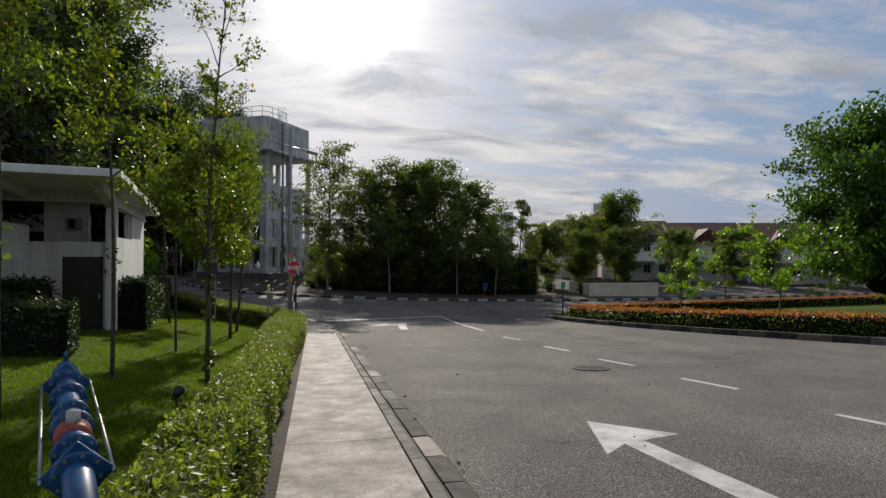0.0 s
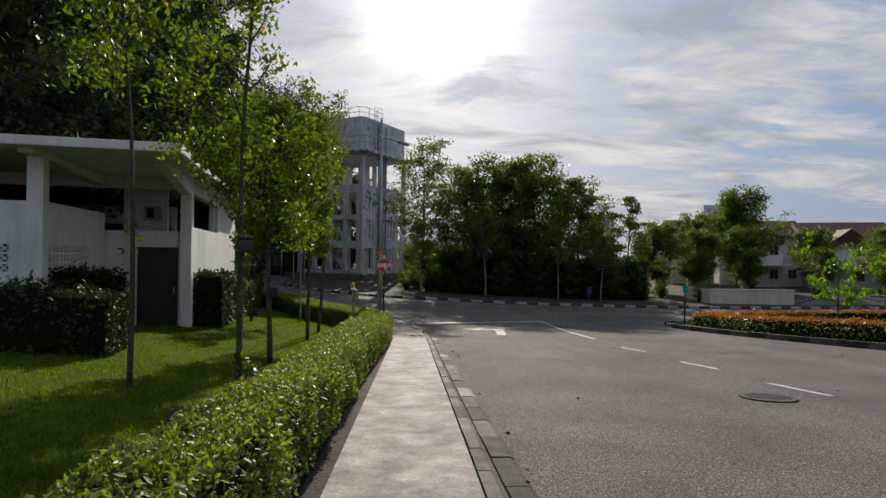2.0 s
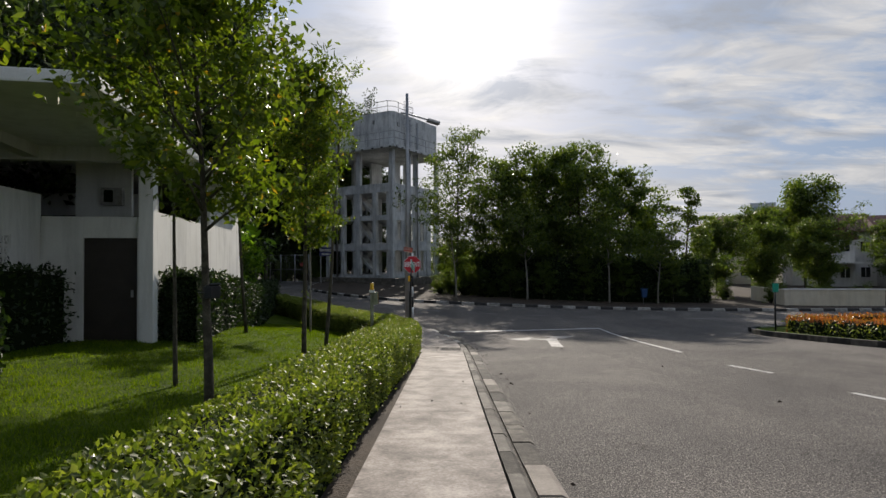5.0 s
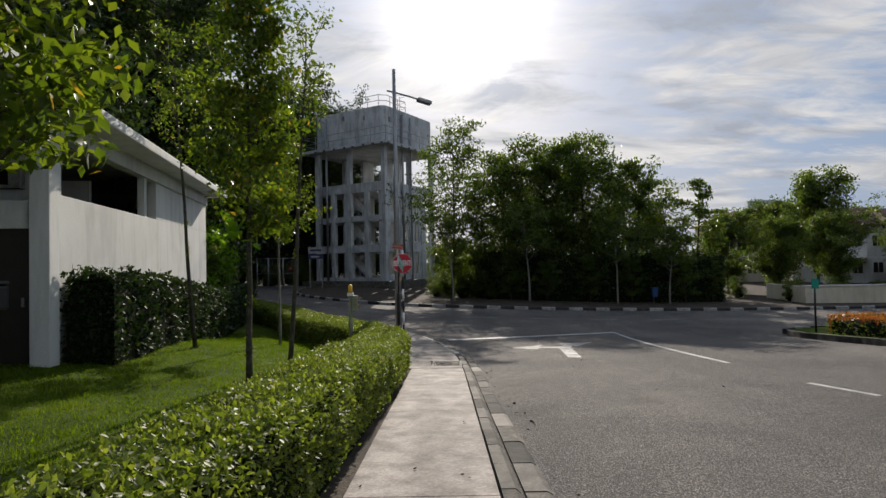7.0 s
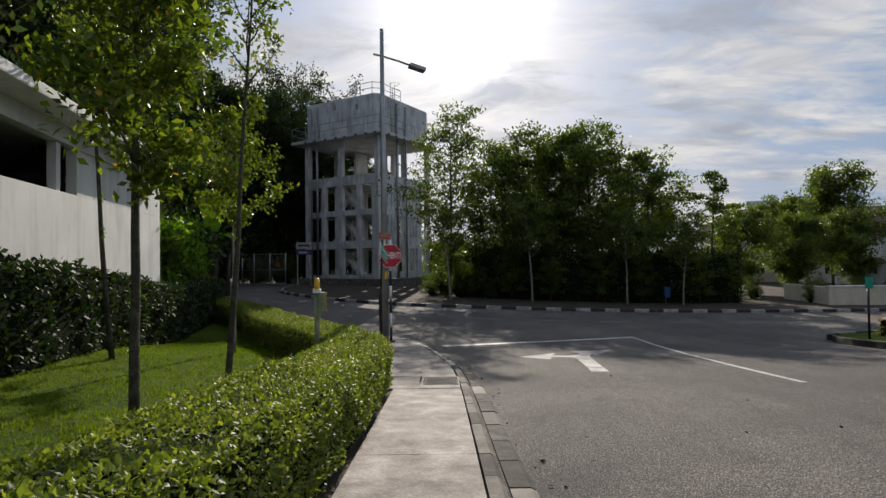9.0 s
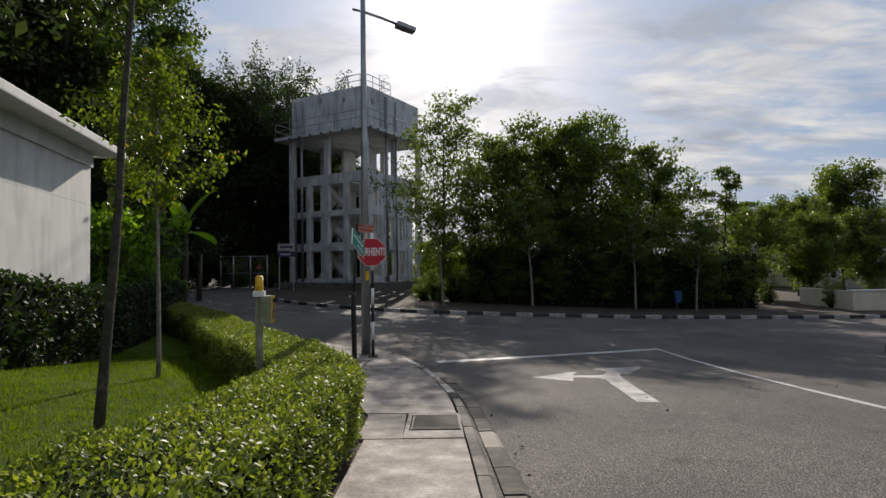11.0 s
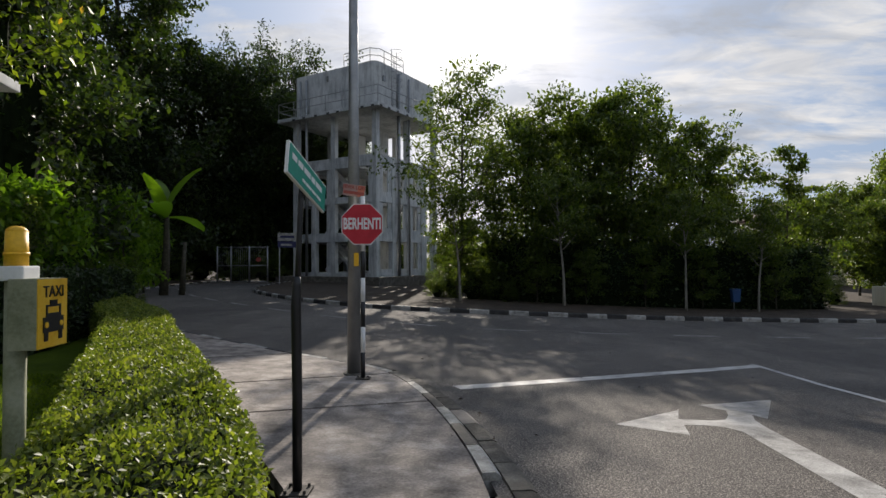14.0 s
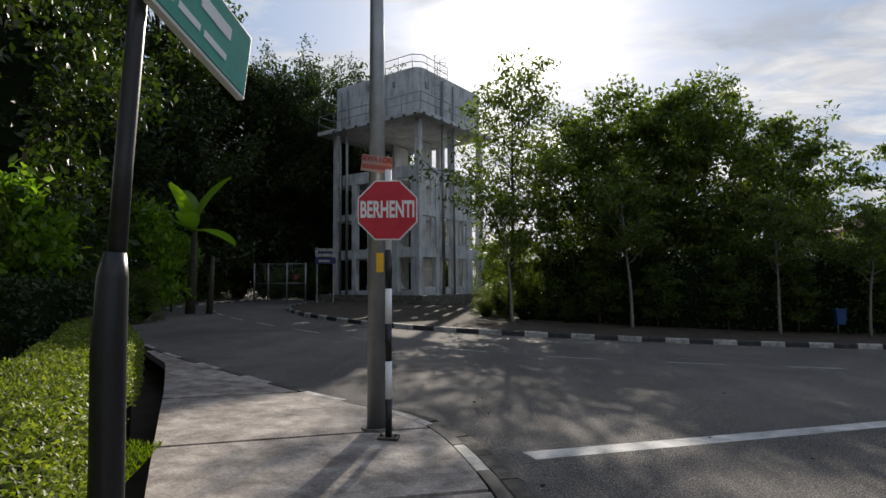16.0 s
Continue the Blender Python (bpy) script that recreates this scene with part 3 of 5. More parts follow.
for k in range(17):
    u = np.array([3.0 * k, 3.0 * k + 1.5])
    flat_mark("lane_dash", bar(*[tuple(np.interp(q, s_x, X_LINE[:, i]) for i in (0, 1)) for q in u], 0.12), "short white dashed lane line on asphalt", mat=WORN_SHADED_PAINT)
cover = root("manhole_cover", at(5.22, 10.15, fn=road_z), "round cast-iron manhole cover set in the asphalt", "manhole cover")
tilt = pose(0, 0, 0, -4.4, 0, 0)
bm = bmesh.new()
bmesh.ops.create_cone(bm, cap_ends=True, segments=32, radius1=0.37, radius2=0.365, depth=0.04, matrix=tilt)
part("ring", bm, KERB_BLACK, cover)
for k in range(9):
    h = 0.29 * math.sqrt(max(0.02, 1 - ((k - 4) / 4.6) ** 2))
    part("rib", box((-h, (k - 4) * 0.062 - 0.016, 0.015), (h, (k - 4) * 0.062 + 0.016, 0.024), m=tilt), IRON, cover)

# ---- vegetation ----


def branch(p, d, length, r0, r1, wobble, n=6, lift=0.0):
    """A wandering line from p along d; gives the path and its end's direction."""
    pts, d = [np.array(p, float)], np.array(d, float) / np.linalg.norm(d)
    for _ in range(n):
        d = d + rng.normal(size=3) * wobble + np.array([0, 0, lift])
        d /= np.linalg.norm(d)
        pts.append(pts[-1] + d * length / n)
    return np.array(pts), np.linspace(r0, r1, n + 1), d


def grow(height, trunk_r, crown_from, reach, limbs, twigs, per_twig, cloud, leaf, lean=(0, 0), top=0.5, rise=0.7, wobble=0.10, profile="oval", flat=0.62, sprigs=0):
    """A tree: tubes for trunk, limbs and twigs, and centres for leaves round the twigs."""
    wood, cent = [], []
    trunk, tr, d = branch((0, 0, -0.1), (lean[0], lean[1], 1), height * 0.93, trunk_r, trunk_r * 0.18, wobble * 0.17, 12, 0.05)
    wood.append((trunk, tr))
    if sprigs:
        q = rng.uniform(1.0, 11.0, sprigs // 9 + 1)
        q = np.repeat(q, 9)[:sprigs]
        i = q.astype(int)
        cent.append(trunk[i] + (trunk[i + 1] - trunk[i]) * (q - i)[:, None] + rng.normal(size=(sprigs, 3)) * 0.045)
    for k in range(limbs):
        f = (k + rng.uniform(0, 1)) / limbs
        h = crown_from + (0.97 - crown_from) * f
        q = h * 12
        i = min(int(q), 11)
        p = trunk[i] + (trunk[i + 1] - trunk[i]) * (q - i)
        g = {"oval": math.sin(math.pi * (0.18 + 0.75 * f)) ** 0.7, "cone": 1.05 - 0.75 * f, "vase": 0.45 + 0.6 * f, "column": 0.85 + 0.2 * math.sin(9 * f), "taper": 1.0 - 0.45 * f * f}[profile]
        ang = k * 2.4 + rng.uniform(-0.5, 0.5)
        ln = reach * g * rng.uniform(0.6, 1.25)
        limb, lr, ld = branch(p, (math.cos(ang), math.sin(ang), rise + 0.5 * f), ln, trunk_r * 0.34 * (1.1 - 0.6 * f), trunk_r * 0.06, wobble, 6, 0.02)
        wood.append((limb, lr))
        for t in range(twigs):
            b = limb[rng.integers(2, 7)]
            tw, wr, _ = branch(b, ld + rng.normal(size=3) * 0.75, ln * rng.uniform(0.25, 0.5), trunk_r * 0.07, trunk_r * 0.025, wobble * 1.5, 3)
            wood.append((tw, wr))
            ball = rng.normal(size=(per_twig, 3))
            ball *= (rng.uniform(0.15, 1, per_twig) ** 0.6 / np.linalg.norm(ball, axis=1))[:, None]
            c = tw[rng.integers(1, 4, per_twig)] + ball * cloud * 1.5 * np.array([1, 1, flat])
            cent.append(c)
    return wood, np.vstack(cent)


def tree(name, m, label, leaf_mat, leaf, bark=BARK, category="tree", group="", sides=5, width=0.5, droop=0.3, core=0.0, **kw):
    wood, cent = grow(leaf=leaf, **kw)
    ob = root(name, m, label, category, group)
    # added dark lump that blocks light and stands for the crown's inner shade
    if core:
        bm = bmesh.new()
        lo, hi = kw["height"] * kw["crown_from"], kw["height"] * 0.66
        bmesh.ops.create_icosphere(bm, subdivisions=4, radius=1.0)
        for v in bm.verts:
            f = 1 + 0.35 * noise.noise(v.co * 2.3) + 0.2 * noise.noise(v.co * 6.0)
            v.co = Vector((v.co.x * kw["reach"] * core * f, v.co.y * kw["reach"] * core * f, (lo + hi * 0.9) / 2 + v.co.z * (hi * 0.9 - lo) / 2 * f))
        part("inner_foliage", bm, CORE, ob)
    part("trunk", tubes("trunk", wood, bark, sides), None, ob)
    part("crown", leaves("crown", cent, leaf, leaf_mat, width, droop), None, ob)
    return ob


def hedge(name, line, half, height, mat, label, leaf, density, base=lawn_z, tip=None, wave=0.05, skip=0.0, category="hedge", widths=None):
    """A clipped hedge along a line: added near-black core for its inner shade, leaves on all its faces."""
    ob = root(name, Matrix(), label, category)
    line = np.asarray(line, float)
    s = np.concatenate([[0], np.cumsum(np.linalg.norm(np.diff(line, axis=0), axis=1))])
    n = max(8, int(s[-1] / 0.5))
    mid = resample(line, n)
    h = np.broadcast_to(np.asarray(height, float), (2,))
    ks = np.linspace(0, 1, len(widths)) if widths else np.array([0.0, 1.0])
    wide = np.array(widths) / half if widths else np.array([1.0, 1.0])
    prof = [(-0.86, -0.12), (-0.88, 0.82), (-0.7, 0.93), (0.7, 0.93), (0.88, 0.82), (0.86, -0.12)]
    t = np.gradient(mid, axis=0)
    t /= np.linalg.norm(t, axis=1)[:, None]
    side = np.stack([t[:, 1], -t[:, 0]], 1)
    hh = np.interp(np.linspace(0, 1, n), [0, 1], h)
    z0 = base(mid[:, 0], mid[:, 1])
    v = np.stack([np.column_stack([mid + side * half * a * np.interp(np.linspace(0, 1, n), ks, wide)[:, None], z0 + hh * b + (-0.5 if b < 0 else 0)]) for a, b in prof], 1).reshape(-1, 3)
    i, j = np.meshgrid(np.arange(n - 1), np.arange(5), indexing="ij")
    f = np.stack([i * 6 + j, i * 6 + j + 1, (i + 1) * 6 + j + 1, (i + 1) * 6 + j], -1).reshape(-1, 4)
    caps = [[0, 1, 4, 5], [1, 2, 3, 4], [(n - 1) * 6 + q for q in (5, 4, 1, 0)], [(n - 1) * 6 + q for q in (4, 3, 2, 1)]]
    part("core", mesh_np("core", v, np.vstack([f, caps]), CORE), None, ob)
    per = 2 * float(hh.mean()) + 2 * half
    count = int(s[-1] * per * density)
    u = rng.uniform(0, s[-1], count)
    q = rng.uniform(0, per, count)
    ends = rng.uniform(0, 1, count) < 2 * half * 1.2 / max(s[-1], 1e-6) * 1.6
    hm = float(hh.mean())
    a = np.where(q < hm, -half, np.where(q > hm + 2 * half, half, q - hm - half))
    b = np.where(q < hm, q / hm, np.where(q > hm + 2 * half, (q - hm - 2 * half) / hm, 1.0))
    nx_ = np.where(q < hm, -1.0, np.where(q > hm + 2 * half, 1.0, 0.0))
    u = np.where(ends, np.where(rng.uniform(size=count) < 0.5, 0, s[-1]), u)
    a = np.where(ends, rng.uniform(-half, half, count), a)
    b = np.where(ends, rng.uniform(0, 1, count), b)
    rnd = np.clip((b - 0.8) / 0.2, 0, 1) * (np.abs(a) > 0.8 * half)
    a = a * (1 - 0.10 * rnd) * np.interp(u / s[-1], ks, wide)
    px, py = np.interp(u, s, line[:, 0]), np.interp(u, s, line[:, 1])
    tt = np.gradient(line, axis=0)
    tt /= np.linalg.norm(tt, axis=1)[:, None]
    tx, ty = np.interp(u, s, tt[:, 0]), np.interp(u, s, tt[:, 1])
    lump = np.array([noise.noise(Vector((x * 1.7, y * 1.7, z * 2.0))) for x, y, z in zip(px + ty * a, py - tx * a, b)])
    depth = rng.normal(size=count) * wave * 0.5 + lump * wave * 1.6 - rng.exponential(wave * 0.5, count)
    a2, zb = a + nx_ * depth, b * np.interp(u / s[-1], [0, 1], h)
    zb = np.where(nx_ == 0, zb + depth, zb)
    c = np.column_stack([px + ty * a2, py - tx * a2, base(px, py) + np.maximum(zb, 0.03)])
    nrm = np.column_stack([ty * nx_, -tx * nx_, np.where(nx_ == 0, 1.0, 0.25)])
    keep = rng.uniform(size=count) > skip
    c, nrm, top = c[keep], nrm[keep], (nx_[keep] == 0) | (b[keep] > 0.8)
    if tip is None:
        part("foliage", leaves("foliage", c, leaf, mat, 0.55, 0.0, normals=nrm), None, ob)
    else:
        part("foliage", leaves("foliage", c[~top], leaf, mat, 0.55, 0.0, normals=nrm[~top]), None, ob)
        part("top_growth", leaves("top_growth", c[top], leaf, tip, 0.5, 0.0, normals=nrm[top]), None, ob)
    return ob


hedge("clipped_hedge", HEDGE_LINE, 0.5, (0.56, 0.74), LEAF_HEDGE, "low clipped green hedge with small glossy leaves beside the pavement", 0.038, 3000, wave=0.045, widths=HW)

# drain wall under the hedge at the corner
bm = bmesh.new()
edge = np.array([(-0.92, 22.2), (-1.57, 23.1), (-2.37, 24.35), (-3.07, 25.4), (-3.97, 27.1), (-5.07, 28.9), (-6.8, 31.0)])
strip(bm, edge, offset(edge, -0.18), 0.05, -0.6)
tagged(new("retaining_wall", bm_mesh("retaining_wall", bm, KERB)), "rough stone edge under the hedge beside the open drain", "low wall", kind="structure")

# grass blades on the lawn
n_blade = 220000
bx = -0.75 - rng.uniform(0, 1, n_blade) ** 1.3 * 6.2
by = 1.0 + 26.0 * rng.uniform(0, 1, n_blade) ** 1.25
bx -= np.clip(by - 20, 0, None) * 0.35
tuft = 0.5 + 0.5 * np.sin(5.1 * bx + 2.7 * by + 2 * np.sin(3.3 * by)) * np.sin(4.3 * by - 3.1 * bx + 1.5 * np.sin(2.9 * bx))
hl = rng.uniform(0.018, 0.042, n_blade) * (0.6 + 1.1 * tuft)
ba = rng.uniform(0, 2 * np.pi, n_blade)
wv = np.column_stack([np.cos(ba), np.sin(ba)]) * 0.006
lx, ly = rng.normal(size=(2, n_blade)) * 0.018
z = lawn_z(bx, by)
bv = np.stack([np.column_stack([bx - wv[:, 0], by - wv[:, 1], z - 0.005]), np.column_stack([bx + wv[:, 0], by + wv[:, 1], z - 0.005]), np.column_stack([bx + lx, by + ly, z + hl])], 1).reshape(-1, 3)
tagged(new("grass", mesh_np("grass", bv, np.arange(3 * n_blade).reshape(-1, 3), BLADE)), "short green grass blades of the lawn", "grass", kind="stuff")

# young trees on the lawn: three slender, sparse forms and one dense round one
YOUNG = "row of young trees on the lawn"
slim = tree("young_tree", at(-2.96, 9.05, fn=lawn_z), "slender young tree with a thin mossy trunk and sparse light-green leaves", LEAF_YOUNG, 0.085, BARK, group=YOUNG,
            sprigs=40, height=6.4, trunk_r=0.036, crown_from=0.50, reach=1.15, limbs=14, twigs=7, per_twig=30, cloud=0.15, rise=0.8, wobble=0.12, profile="column")
tall = tree("young_tree", at(-1.52, 8.35, fn=lawn_z), "tall thin young tree with a high wispy crown", LEAF_YOUNG, 0.08, BARK, group=YOUNG,
            sprigs=300, height=6.2, trunk_r=0.040, crown_from=0.42, reach=0.9, limbs=13, twigs=5, per_twig=20, cloud=0.12, rise=1.3, wobble=0.14, profile="column")
tree("young_tree", at(-2.2, 12.2, fn=lawn_z), "young tree with a dense oval crown of green leaves", LEAF_YOUNG, 0.10, BARK, group=YOUNG,
              height=4.6, trunk_r=0.056, crown_from=0.44, reach=1.28, limbs=22, twigs=9, per_twig=38, cloud=0.17, rise=0.6, wobble=0.1, profile="oval")
small = tree("young_tree", at(-3.05, 13.2, fn=lawn_z), "small young tree with an airy crown and bare lower branches", LEAF_YOUNG, 0.085, BARK, group=YOUNG,
             height=4.3, trunk_r=0.032, crown_from=0.62, reach=0.62, limbs=9, twigs=5, per_twig=16, cloud=0.11, rise=1.3, wobble=0.12, profile="vase")
high = tree("young_tree", at(-4.02, 23.5, fn=lawn_z), "young tree with a pale leaning trunk and a high narrow crown", LEAF_YOUNG, 0.095, PALE_BARK, group=YOUNG,
            height=5.4, trunk_r=0.040, crown_from=0.50, reach=1.0, limbs=18, twigs=8, per_twig=30, cloud=0.15, rise=0.8, wobble=0.1, profile="oval", lean=(0.03, 0))
oval = tree("young_tree", at(-2.5, 17.05, fn=lawn_z), "young tree with a tall narrow leafy crown", LEAF_YOUNG, 0.10, BARK, group=YOUNG,
            sprigs=60, height=6.1, trunk_r=0.054, crown_from=0.38, reach=0.92, limbs=26, twigs=9, per_twig=30, cloud=0.16, rise=0.75, wobble=0.1, profile="oval")
bare = tree("young_tree", at(-2.7, 19.75, fn=lawn_z), "tall leaning young tree with a long bare trunk and few leaves", LEAF_YOUNG, 0.09, BARK, group=YOUNG,
            sprigs=50, height=7.0, trunk_r=0.052, crown_from=0.66, reach=1.0, limbs=10, twigs=5, per_twig=22, cloud=0.13, rise=1.0, wobble=0.12, profile="column", lean=(0.10, 0))
copy_thing(slim, at(-3.1, 6.35, turn=70, scale=1.0, fn=lawn_z))
copy_thing(bare, at(-5.05, 21.0, turn=200, scale=0.98, fn=lawn_z))

# roadside trees along the far verge
FAR, STAND = "roadside trees on the far verge", "stand of trees behind the verge"
far_a = tree("roadside_tree", at(5.7, 46.6), "young roadside tree with a pale straight trunk", LEAF_FAR, 0.19, PALE_BARK, group=FAR, height=6.6, trunk_r=0.085, crown_from=0.46, reach=2.0, limbs=14, twigs=7, per_twig=34, cloud=0.30, rise=0.6, wobble=0.12, profile="oval", flat=0.4)
far_b = tree("stand_tree", at(7.4, 51.0, scale=1.04), "dense dark tree with a broad uneven crown", LEAF_STAND, 0.27, BARK, group=STAND, height=10.6, trunk_r=0.16, crown_from=0.16, reach=4.0, limbs=22, twigs=9, per_twig=42, cloud=0.50, rise=0.5, wobble=0.14, profile="oval", flat=0.34)
far_c = tree("stand_tree", at(0.5, 49.3), "airy tree with layered spreading branches of broad leaves", LEAF_STAND, 0.25, BARK, group=STAND, height=12.2, trunk_r=0.13, crown_from=0.20, reach=3.9, limbs=30, twigs=9, per_twig=24, cloud=0.46, rise=0.55, wobble=0.16, profile="taper", flat=0.26, width=0.45, lean=(0.08, 0))
far_d = tree("stand_tree", at(18.0, 49.4, scale=0.95), "thin tree with open layers of broad leaves", LEAF_STAND, 0.24, BARK, group=STAND, height=9.4, trunk_r=0.11, crown_from=0.25, reach=3.0, limbs=12, twigs=8, per_twig=44, cloud=0.40, rise=0.3, wobble=0.15, profile="cone", flat=0.22)
for src, x, y, turn, sc in ((far_a, 0.6, 46.8, 40, 0.9), (far_a, 11.3, 45.8, 110, 0.88), (far_a, 14.6, 45.6, 200, 0.8), (far_b, 4.6, 51.5, 75, 0.97), (far_b, 10.8, 51.4, 160, 1.04), (far_b, 13.6, 52.0, 250, 0.9), (far_c, 9.2, 49.8, 10, 0.95), (far_d, 14.2, 51.0, 20, 1.12), (far_c, 5.2, 52.5, 200, 0.82),
                            (far_b, 8.8, 54.0, 310, 0.98), (far_b, 16.6, 53.5, 40, 0.62), (far_d, 20.3, 51.0, 120, 0.62)):
    copy_thing(src, at(x, y, turn=turn, scale=sc))
thick = tree("thicket_tree", at(2.9, 49.4), "low leafy self-sown tree, branched from the ground", LEAF_STAND, 0.22, BARK, group="thicket below the stand of trees", height=6.0, trunk_r=0.08, crown_from=0.10, reach=2.4, limbs=18, twigs=7, per_twig=34, cloud=0.40, rise=0.7, wobble=0.17, profile="oval", flat=0.4)
for k, (x, y, sc) in enumerate([(5.6, 49.2, 1.0), (8.2, 49.0, 1.05), (11.2, 49.2, 1.0), (14.0, 49.2, 0.86), (16.4, 49.4, 0.66), (18.6, 50.0, 0.6), (0.6, 50.6, 0.7), (4.6, 48.0, 0.52), (7.0, 47.5, 0.46), (9.9, 47.3, 0.52), (12.6, 47.0, 0.5), (16.2, 47.0, 0.52), (18.4, 47.8, 0.46)]):
    copy_thing(thick, at(x, y, turn=k * 83, scale=sc))
# overgrown hedge below them, backlit shade put into its near-black leaf colour, with bushes at its foot
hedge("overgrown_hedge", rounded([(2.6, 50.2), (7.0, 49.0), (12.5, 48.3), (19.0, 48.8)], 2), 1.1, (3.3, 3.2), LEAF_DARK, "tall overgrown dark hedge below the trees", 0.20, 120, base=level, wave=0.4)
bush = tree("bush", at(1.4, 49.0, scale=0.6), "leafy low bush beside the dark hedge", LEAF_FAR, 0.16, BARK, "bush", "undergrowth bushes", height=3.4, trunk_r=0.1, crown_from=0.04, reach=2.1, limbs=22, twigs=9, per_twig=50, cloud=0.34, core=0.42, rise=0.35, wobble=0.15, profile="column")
for k, (x, y, sc) in enumerate([(-0.6, 49.6, 0.42), (3.2, 48.4, 0.45), (19.8, 50.5, 0.55), (22.0, 51.5, 0.6), (0.2, 52.0, 0.7), (2.2, 51.6, 0.85), (-0.9, 54.0, 0.55), (1.2, 56.0, 1.0), (0.2, 70.0, 1.6), (5.0, 68.0, 1.6), (10.0, 66.0, 1.5), (15.0, 66.0, 1.5), (20.0, 64.0, 1.3)]):
    copy_thing(bush, at(x, y, turn=k * 67, scale=sc))

# forest on the slope behind the little building and the far road
WOOD = "forest trees on the slope"
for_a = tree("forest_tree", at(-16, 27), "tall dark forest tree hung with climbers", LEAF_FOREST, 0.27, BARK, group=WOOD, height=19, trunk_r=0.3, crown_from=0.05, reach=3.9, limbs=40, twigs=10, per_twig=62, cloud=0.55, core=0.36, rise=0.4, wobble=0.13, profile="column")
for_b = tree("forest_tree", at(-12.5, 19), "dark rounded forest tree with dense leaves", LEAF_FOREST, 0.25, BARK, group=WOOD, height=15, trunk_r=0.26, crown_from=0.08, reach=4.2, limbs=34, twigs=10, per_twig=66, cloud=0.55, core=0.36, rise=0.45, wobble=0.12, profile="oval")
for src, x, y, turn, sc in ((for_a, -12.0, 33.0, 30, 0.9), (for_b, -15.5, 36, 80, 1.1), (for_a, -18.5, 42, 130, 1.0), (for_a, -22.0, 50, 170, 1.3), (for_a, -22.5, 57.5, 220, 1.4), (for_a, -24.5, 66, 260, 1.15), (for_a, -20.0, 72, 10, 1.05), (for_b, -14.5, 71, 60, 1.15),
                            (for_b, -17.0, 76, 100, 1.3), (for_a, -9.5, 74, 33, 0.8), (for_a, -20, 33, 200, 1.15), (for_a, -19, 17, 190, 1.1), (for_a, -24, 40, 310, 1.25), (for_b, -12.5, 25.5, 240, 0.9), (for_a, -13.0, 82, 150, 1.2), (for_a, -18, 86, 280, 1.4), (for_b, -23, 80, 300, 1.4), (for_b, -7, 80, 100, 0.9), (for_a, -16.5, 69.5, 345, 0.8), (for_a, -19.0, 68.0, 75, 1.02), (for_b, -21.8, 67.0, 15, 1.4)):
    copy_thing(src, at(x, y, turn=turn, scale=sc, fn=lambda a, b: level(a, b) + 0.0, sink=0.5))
for k, (x, y, sc) in enumerate([(-13.5, 38.5, 0.8), (-16.8, 43, 0.9), (-19.5, 48, 1.0), (-21, 53.5, 1.0), (-22.2, 60, 1.0), (-9.6, 31.0, 0.9), (-10.6, 28, 1.1), (-14.5, 32, 1.2), (-15, 69, 1.0), (-18.5, 68.5, 1.1), (-12.6, 69, 1.0), (-21, 66, 1.1), (-12.5, 40.5, 0.6), (-17.2, 64.6, 0.9), (-14.6, 65.2, 0.95), (-12.4, 67.0, 0.9), (-17.5, 74.0, 1.6), (-13.5, 75.0, 1.6), (-9.0, 76.0, 1.5), (-21.5, 72.0, 1.6), (-5.0, 78.0, 1.5), (-16.3, 67.5, 0.9), (-18.8, 71.0, 1.2), (-15.4, 70.0, 1.1), (2.4, 74.0, 1.7), (-0.5, 76.0, 1.7), (4.5, 63.0, 1.3), (2.2, 66.0, 1.5), (-22.8, 64.5, 1.4), (-24.5, 68.0, 1.6), (-1.0, 69.5, 1.4)]):
    copy_thing(bush, at(x, y, turn=k * 51, scale=sc, sink=0.05))

shrub = tree("shrub", at(-9.4, 31.6), "leafy shrub with large drooping bright leaves", LEAF_LIME, 0.22, BARK, "shrub", "shrubs at the forest edge", height=3.4, trunk_r=0.06, crown_from=0.15, reach=1.3, limbs=14, twigs=7, per_twig=26, cloud=0.3, rise=0.7, wobble=0.14, profile="oval", droop=1.0)
for x, y, turn, sc in ((-14.6, 44.0, 50, 1.3), (-15.6, 47.5, 140, 1.0), (-12.0, 35.5, 220, 0.9), (-11.4, 30.5, 290, 1.0)):
    copy_thing(shrub, at(x, y, turn=turn, scale=sc))

# shade tree, saplings and hedges of the traffic island
big_tree = tree("shade_tree", at(31.8, 25.0, scale=0.84), "broad shade tree with large glossy green leaves", LEAF_BIG, 0.33, BARK, height=12.2, trunk_r=0.28, crown_from=0.10, reach=6.6, limbs=44, twigs=13, per_twig=80, cloud=0.6, core=0.45, rise=0.35, wobble=0.13, profile="oval", width=0.55, droop=0.8)
copy_thing(big_tree, at(36.0, 19.0, turn=120, scale=1.1))
copy_thing(far_d, at(28.5, 35.0, turn=120, scale=0.62))
lime = tree("sapling", at(18.2, 25.6), "small spreading sapling with lime-green leaves on the island", LEAF_LIME, 0.17, BARK, "sapling", height=2.7, trunk_r=0.05, crown_from=0.35, reach=2.0, limbs=9, twigs=5, per_twig=26, cloud=0.13, rise=0.35, wobble=0.08, profile="vase")
copy_thing(lime, at(23.2, 24.5, turn=100, scale=1.35))
hedge("island_hedge", rounded([(13.9, 28.2), (13.8, 24), (14.6, 18.5), (16.0, 13), (18.6, 7), (22, -1)], 2), 0.75, (0.62, 0.72), LEAF_HEDGE, "low island hedge with orange-red young leaves on top", 0.085, 230, base=level, tip=LEAF_RED, wave=0.08)
